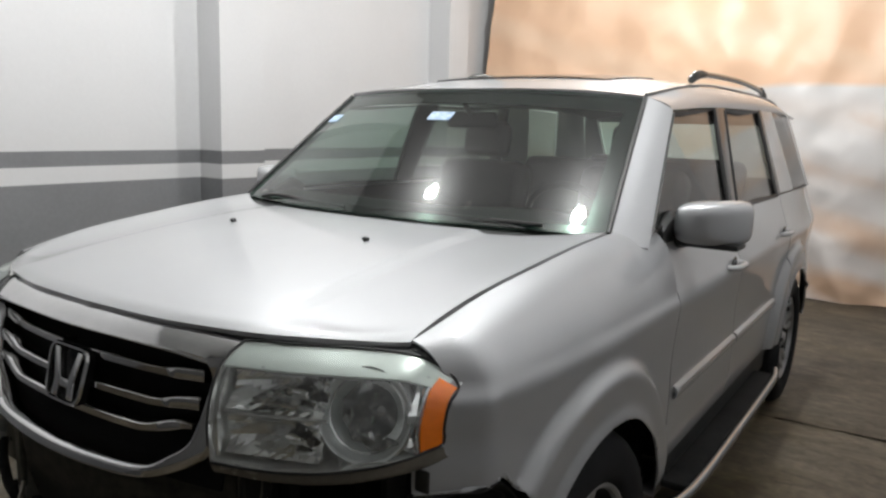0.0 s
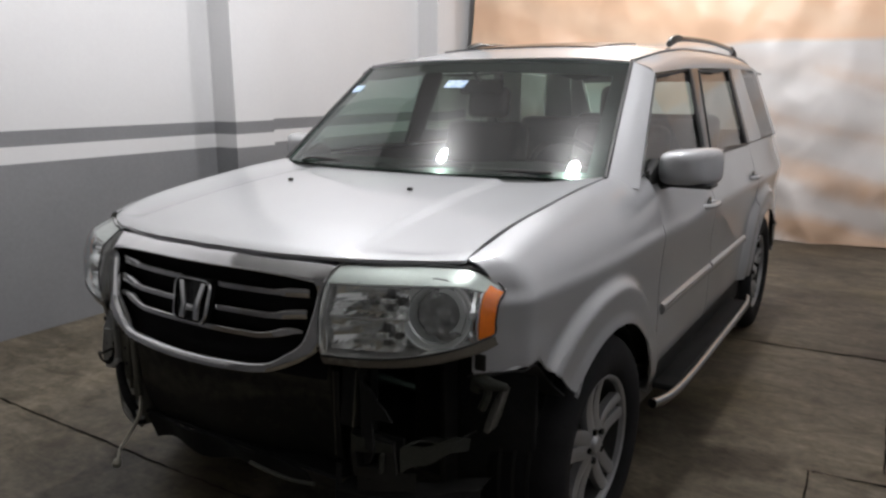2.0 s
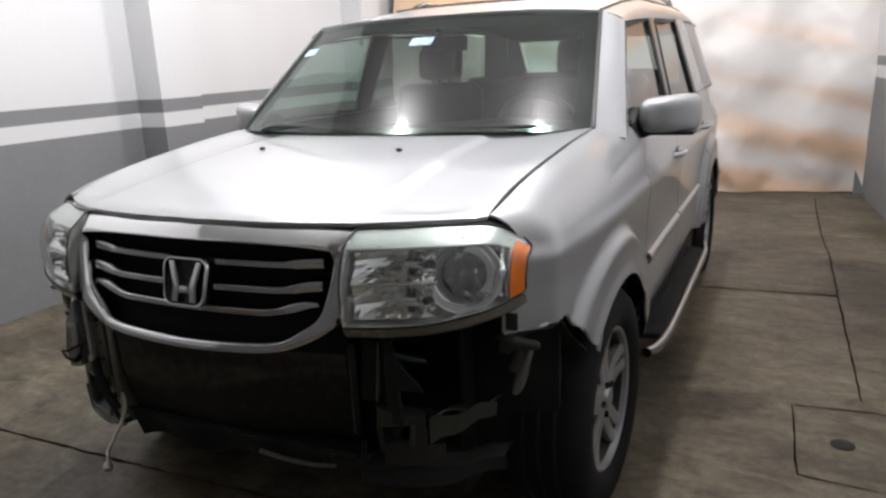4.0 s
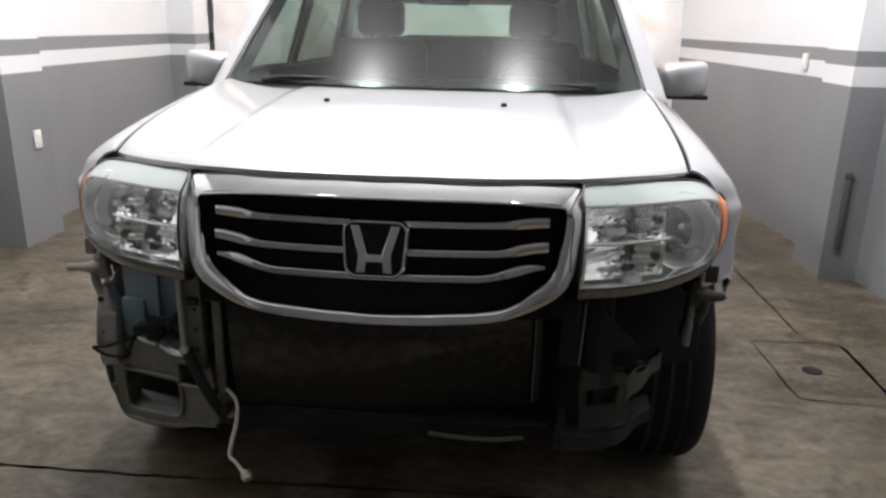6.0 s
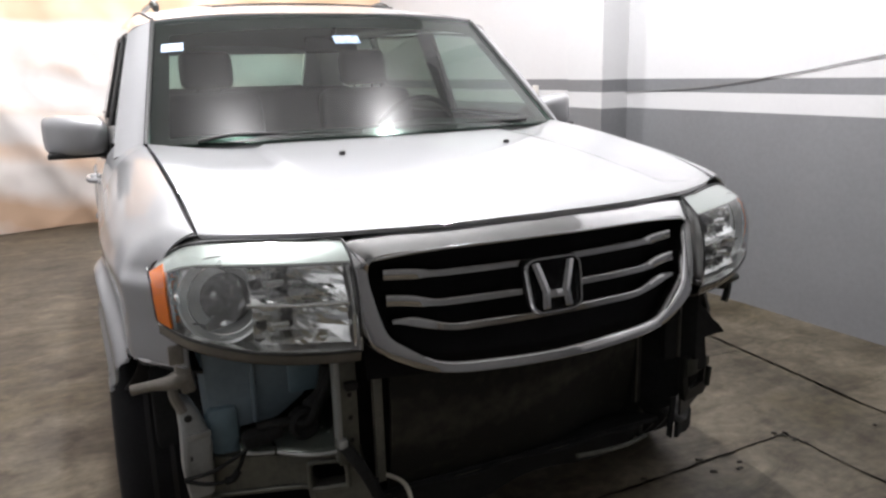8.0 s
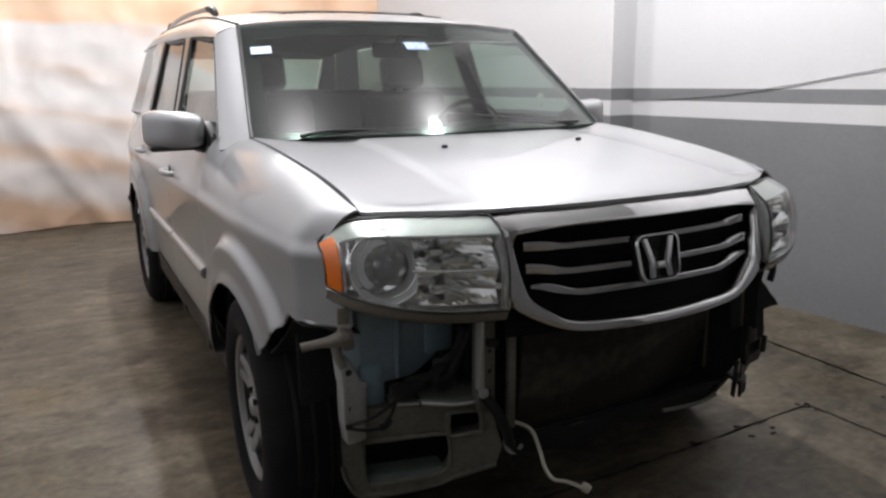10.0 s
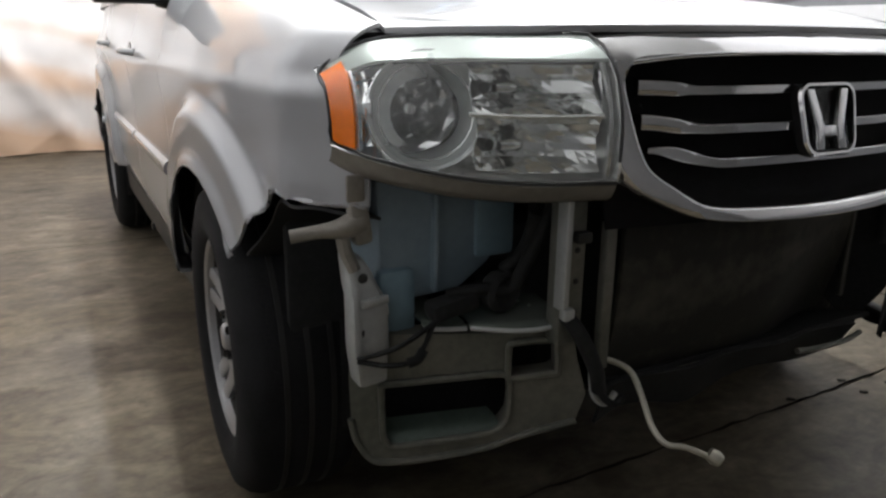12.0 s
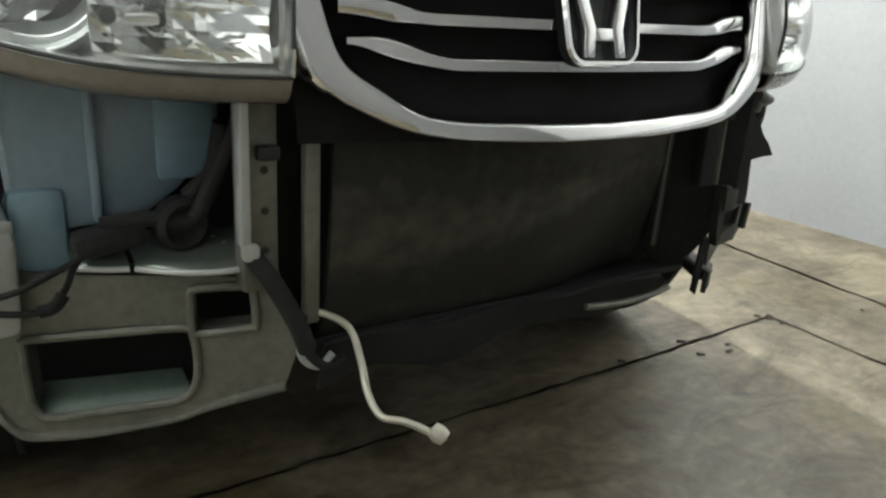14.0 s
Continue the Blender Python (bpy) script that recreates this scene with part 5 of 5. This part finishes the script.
part("end_fitting", lathe([(0.0, -0.013), (0.011, -0.012), (0.014, 0.0), (0.011, 0.011), (0.0, 0.013)], 16, m=pose(-0.298, -0.902, 0.366, 0, 30, -50)), TUBE, tube)
part("hook", pipe([(-0.432, -0.725, 0.478), (-0.43, -0.735, 0.435), (-0.405, -0.74, 0.418), (-0.385, -0.74, 0.435)], 0.006, 8, 6), PALE, car, "small pale hook")

# torn black shield on the other side
def ragged(poly, seed, amp=0.008):
    rnd = random.Random(seed)
    out = []
    for (a, b), (c, d) in zip(poly, poly[1:] + poly[:1]):
        n = max(1, int(math.hypot(c - a, d - b) / 0.03))
        out += [(lerp(a, c, i / n) + (rnd.uniform(-amp, amp) if i else 0), lerp(b, d, i / n) + (rnd.uniform(-amp, amp) if i else 0)) for i in range(n)]
    return out


def torn(poly, seed, amp, y):
    """A ragged piece of plastic whose inner part folds back behind the radiator support."""
    bm = prism(ragged(poly, seed, amp), 0.008, "y", y)
    bmesh.ops.triangulate(bm, faces=[f for f in bm.faces if len(f.verts) > 4])
    for x in (0.40, 0.46, 0.53):
        bmesh.ops.bisect_plane(bm, geom=bm.verts[:] + bm.edges[:] + bm.faces[:], plane_co=(x, 0, 0), plane_no=(1, 0, 0))
    for v in bm.verts:
        v.co.y += 1.2 * max(0.0, 0.53 - max(v.co.x, 0.40))
    return bm


part("splash_shield", torn([(0.33, 0.81), (0.556, 0.806), (0.540, 0.755), (0.632, 0.660), (0.562, 0.655), (0.571, 0.560), (0.43, 0.583), (0.34, 0.590)], 3, 0.004, -0.715), HOSE, car, "torn black plastic splash shield")
part("shield_flap", torn([(0.36, 0.60), (0.55, 0.575), (0.562, 0.552), (0.517, 0.498), (0.494, 0.436), (0.472, 0.369), (0.455, 0.40), (0.424, 0.45), (0.40, 0.44), (0.365, 0.408), (0.35, 0.45)], 5, 0.009, -0.700), HOSE, car, "torn black plastic flap")
part("loose_strip", prism(ragged([(0.445, 0.50), (0.462, 0.50), (0.458, 0.43), (0.452, 0.375), (0.438, 0.385), (0.440, 0.44)], 7, 0.003), 0.006, "y", -0.722), HOSE, car)
for s in (-1, 1):
    part("liner_flap", sheet(lambda u, v: Vector((s * lerp(0.76, side_x(lerp(-0.55, -0.28, v), 0.78) - 0.016, u), lerp(-0.55, -0.28, v), table([(0.0, 0.782), (0.4, 0.785), (0.6, 0.775), (1.0, 0.655)], v) - 0.022 + 0.012 * u - 0.002 * math.sin(v * 23))), 6, 16, 0.006), BLACK, car, "torn black wheel arch liner")

# ---- wheel wells and underbody ----
for s in (-1, 1):
    for yc in ARCHES:
        bm = bmesh.new()
        prev = None
        for k in range(33):
            a = math.pi * (k / 32 * 1.16 - 0.08)
            if yc < 1 and a > 2.0:
                continue
            cur = [bm.verts.new((s * x, yc + (ARCH_R + 0.006) * math.cos(a), HUB_Z + (ARCH_R + 0.006) * math.sin(a))) for x in (0.60, 0.915 if yc > 1 or a < 1.7 else 0.86)]
            if prev:
                bm.faces.new((prev[0], prev[1], cur[1], cur[0]))
            prev = cur
        bmesh.ops.solidify(bm, geom=bm.faces[:], thickness=0.006)
        part("arch_liner", bm, BLACK, car)
        part("well_wall", box(0.02, 0.90, 0.70, (s * 0.60, yc, 0.55), 0.004), BLACK, car)
part("underbody", box(1.20, 4.05, 0.10, (0, 1.75, 0.30), 0.02), BLACK, car)
part("cabin_floor", box(1.72, 2.85, 0.06, (0, 2.15, 0.42), 0.01), DASH, car)
part("firewall", box(1.56, 0.03, 0.66, (0, 0.44, 0.80), 0.005), BLACK, car)
for s in (-1, 1):
    part("door_lining", sheet(lambda u, v: Vector((s * (side_x(lerp(0.62, 3.7, u), 1.0) - 0.075 - 0.01 * v), lerp(0.50, 3.75, u), lerp(0.44, 1.18, v))), 20, 4, 0.01), DASH, car)
part("headliner", sheet(lambda u, v: roof_point(lerp(0.03, 0.97, u), lerp(0.03, 0.98, v)) - Vector((0, 0, 0.045)), 20, 20, 0.006), TRIM, car)

# ---- cabin ----
def dash_point(u, v):
    s = 2 * u - 1
    y = lerp(0.24 + 0.17 * s * s, 0.80, v)
    return Vector((s * 0.80, y, 1.15 + 0.05 * math.sin(math.pi * v * 0.8) - 0.01 * v + 0.02 * math.exp(-((s - 0.45) / 0.25) ** 2) * smooth01(0.4, 0.8, v)))


part("dashboard", sheet(dash_point, 30, 14, 0.03), DASH, car, "dark dashboard")
part("dash_front", box(1.56, 0.05, 0.40, (0, 0.80, 0.95), 0.02), DASH, car)
wheel_m = pose(0.40, 0.96, 1.12, 0, 0, -90) @ pose(0, 0, 0, 0, 26, 0)
steering = empty("steering_wheel", (0, 0, 0), car)
bm = bmesh.new()
N = 40
rings = [[bm.verts.new(wheel_m @ Vector((0.014 * math.sin(b), (0.185 + 0.014 * math.cos(b)) * math.cos(a), (0.185 + 0.014 * math.cos(b)) * math.sin(a)))) for b in (2 * math.pi * j / 8 for j in range(8))] for a in (2 * math.pi * i / N for i in range(N))]
for a, b in zip(rings, rings[1:] + rings[:1]):
    for k in range(8):
        bm.faces.new((a[k], a[(k + 1) % 8], b[(k + 1) % 8], b[k]))
bmesh.ops.recalc_face_normals(bm, faces=bm.faces[:])
part("rim", bm, SEAT, steering)
part("hub", lathe([(0.0, -0.03), (0.06, -0.025), (0.07, 0.0), (0.06, 0.04), (0.0, 0.05)], 24, m=wheel_m), DASH, steering)
part("spoke", box(0.02, 0.36, 0.035, (0, 0, 0), 0.006), DASH, steering).matrix_basis = wheel_m
part("cabin_mirror", box(0.22, 0.03, 0.065, (0, 0.86, 1.515), 0.012), GLOSS_BLACK, car, "dark inside mirror")
part("mirror_stem", pipe([(0, 0.86, 1.53), (0, 0.80, 1.575)], 0.01, 8, 3), BLACK, car)


def seat(x, y, w, rest=True):
    root = empty("seat", (x, y, 0.45), car)
    tagged(root, "dark grey leather seat")
    part("cushion", box(w, 0.50, 0.18, (0, -0.05, 0.22), 0.05, seg=3), SEAT, root)
    part("backrest", box(w * 0.96, 0.16, 0.62, (0, 0.28, 0.57), 0.06, (-14, 0, 0), seg=3), SEAT, root)
    if rest:
        for k in ((0,) if w < 0.7 else (-w * 0.3, w * 0.3)):
            part("headrest", box(0.25, 0.10, 0.18, (k, 0.36, 0.98), 0.04, (-10, 0, 0), seg=3), SEAT, root)
            for d in (-0.05, 0.05):
                part("rod", pipe([(k + d, 0.35, 0.84), (k + d, 0.36, 0.92)], 0.006, 6, 2), SATIN, root)


seat(0.40, 1.30, 0.52)
seat(-0.40, 1.30, 0.52)
seat(0.0, 2.15, 1.25, False)
seat(0.0, 2.98, 1.10, False)


# ---- wheels ----
def wheel(s, at):
    root = empty("wheel", at, car)
    tagged(root, "silver five-spoke alloy wheel with a black tyre")
    turn = pose(0, 0, 0, 0, 0, 0 if s > 0 else 180)
    R, W = 0.368, 0.245
    bm = lathe([(0.228, -0.022), (0.238, -0.004), (0.262, 0.008), (0.300, 0.011), (0.340, 0.0), (0.358, -0.020), (R, -0.045), (R + 0.001, -0.12), (R, -0.20), (0.358, -0.225), (0.330, -0.243), (0.250, -0.245), (0.232, -0.235)], 72, m=turn)
    tyre = part("tyre", bm, RUBBER, root, "worn black tyre")
    for k, x in enumerate((-0.075, -0.123, -0.170)):
        part("groove", lathe([(R - 0.006, x - 0.006), (R + 0.0025, x - 0.0055), (R + 0.0025, x + 0.0055), (R - 0.006, x + 0.006)], 72, m=turn), BLACK, tyre)
    rim = part("rim", lathe([(0.234, -0.020), (0.233, -0.010), (0.227, -0.008), (0.220, -0.014), (0.217, -0.030)], 64, m=turn), ALLOY, root, "silver alloy rim")
    part("barrel", lathe([(0.217, -0.030), (0.205, -0.09), (0.200, -0.20), (0.225, -0.235)], 48, m=turn), DARK_STEEL, rim)
    part("well", lathe([(0.0, -0.13), (0.205, -0.13), (0.205, -0.14), (0.0, -0.14)], 40, m=turn), BLACK, rim)
    part("brake_disc", lathe([(0.0, -0.10), (0.155, -0.10), (0.158, -0.12), (0.0, -0.125)], 40, m=turn), RUST, root)
    def spoke_bm(a0):
        b = bmesh.new()
        for side in (-1, 1):
            prev = None
            for i in range(9):
                t = i / 8
                r = lerp(0.045, 0.222, t)
                off = side * lerp(0.020, 0.034, t)
                hw = lerp(0.025, 0.021, t)
                x = -0.022 - 0.012 * math.sin(math.pi * t) + 0.004 * t
                ring = [b.verts.new((x + d, off + k * hw, r)) for k, d in ((-1, -0.03), (-1, -0.004), (-0.6, 0.0), (0.6, 0.0), (1, -0.004), (1, -0.03))]
                if prev:
                    for k in range(6):
                        b.faces.new((prev[k], prev[(k + 1) % 6], ring[(k + 1) % 6], ring[k]))
                else:
                    b.faces.new(ring)
                prev = ring
            b.faces.new(prev)
        bmesh.ops.recalc_face_normals(b, faces=b.faces[:])
        b.transform(turn @ pose(0, 0, 0, a0, 0, 0))
        return b
    for k in range(5):
        part("spoke", spoke_bm(k * 72), ALLOY, rim)
    part("hub_cap", lathe([(0.0, -0.010), (0.024, -0.011), (0.030, -0.016), (0.034, -0.026), (0.062, -0.028), (0.066, -0.05), (0.0, -0.055)], 32, m=turn), ALLOY, root)
    for k in range(5):
        a = radians(k * 72 + 36)
        part("wheel_nut", lathe([(0.0, -0.012), (0.010, -0.014), (0.012, -0.036), (0.0, -0.036)], 6, m=turn @ pose(0, 0.052 * math.cos(a), 0.052 * math.sin(a))), GLOSS_BLACK, root)
    return root


for s in (-1, 1):
    wheel(s, (s * 0.945, 0.0, 0.368)).rotation_euler.z = radians(-2.5)
    wheel(s, (s * 0.945, 2.776, 0.368))
    if s < 0:
        for y in (0.85, 1.45):
            part("step_bracket", box(0.22, 0.05, 0.03, (s * 0.80, y, 0.30), 0.006), BLACK, car, "bare black step bracket")
        continue
    board = empty("running_board", (0, 0, 0), car)
    tagged(board, "black running board with a bright metal edge tube")
    part("edge_tube", pipe([(s * 0.960, 0.50, 0.334), (s * 0.974, 0.55, 0.328), (s * 0.993, 0.68, 0.320), (s * 1.0, 0.95, 0.315), (s * 1.0, 1.4, 0.315), (s * 1.0, 1.85, 0.318), (s * 0.998, 2.10, 0.325), (s * 0.98, 2.22, 0.335)], 0.0195, 14, 6), SATIN, board, "bright metal tube")
    part("step_pad", box(0.13, 1.45, 0.03, (s * 0.925, 1.42, 0.325), 0.01), HOSE, board, "black tread pad")
    for y in (0.85, 1.45, 2.0):
        part("bracket", box(0.30, 0.04, 0.03, (s * 0.80, y, 0.31), 0.005), BLACK, board)

# ---- small things of the garage ----
drain = part("floor_drain", lathe([(0.0, 0.006), (0.035, 0.006), (0.042, 0.003), (0.042, 0.0005), (0.0, 0.0005)], 24, m=pose(1.652, 0.645, 0, 0, -90, 0)), IRON)
tagged(drain, "small dark iron floor drain", "drain")
rnd = random.Random(5)
for x, y in ((0.663, -0.374), (0.923, -0.363), (0.909, -0.447), (1.006, -0.471), (1.04, -0.44), (1.333, -0.376), (1.318, -0.344), (1.349, -0.417), (1.36, -0.36), (1.714, -0.476), (-1.754, 1.042)):
    bm = box(rnd.uniform(0.012, 0.026), rnd.uniform(0.006, 0.011), 0.004, (0, 0, 0.002), 0.001, (0, 0, rnd.uniform(0, 180)))
    for v in bm.verts:
        v.co += Vector((rnd.uniform(-0.003, 0.003), rnd.uniform(-0.003, 0.003), 0))
    ob = part("debris", bm, JOINT)
    ob.location = (x, y, 0)
    tagged(ob, "small dark crumb lying on the concrete floor", "debris", "crumbs on the floor")


cable = part("wall_cable", pipe([(wall_right_x(y) - 0.012, y, z) for y, z in ((-1.28, 1.653), (-0.82, 1.579), (0.18, 1.418), (0.38, 1.386), (0.71, 1.331), (1.30, 1.259), (2.16, 1.214))], 0.0032, 8, 6), CABLE)
tagged(cable, "thin grey cable running slack along the wall", "cable")
socket = empty("wall_switch", (wall_right_x(2.95) - 0.012, 2.95, 1.21))
tagged(socket, "small cream switch plate on the wall", "switch")
part("plate", box(0.02, 0.07, 0.11, (0, 0, 0), 0.004), PLATE, socket)
part("rocker", box(0.008, 0.03, 0.05, (-0.012, 0, 0), 0.002), PLATE, socket)
outlet = empty("wall_outlet", (-2.692, 2.075, 0.652))
tagged(outlet, "small cream outlet plate on the pilaster", "outlet")
part("plate", box(0.014, 0.07, 0.115, (0, 0, 0), 0.004), PLATE, outlet)
part("insert", box(0.006, 0.035, 0.06, (0.009, 0, 0), 0.002), PLATE, outlet)
guard = empty("wall_conduit", (2.235, 1.915, 0.0))
tagged(guard, "dark grey conduit with a dull reddish cap on the pilaster", "conduit")
part("pipe", box(0.034, 0.02, 0.42, (0, 0, 0.40), 0.008), CONDUIT, guard)
part("cap", box(0.038, 0.024, 0.035, (0, 0, 0.63), 0.008), RED, guard, "faded red cap")
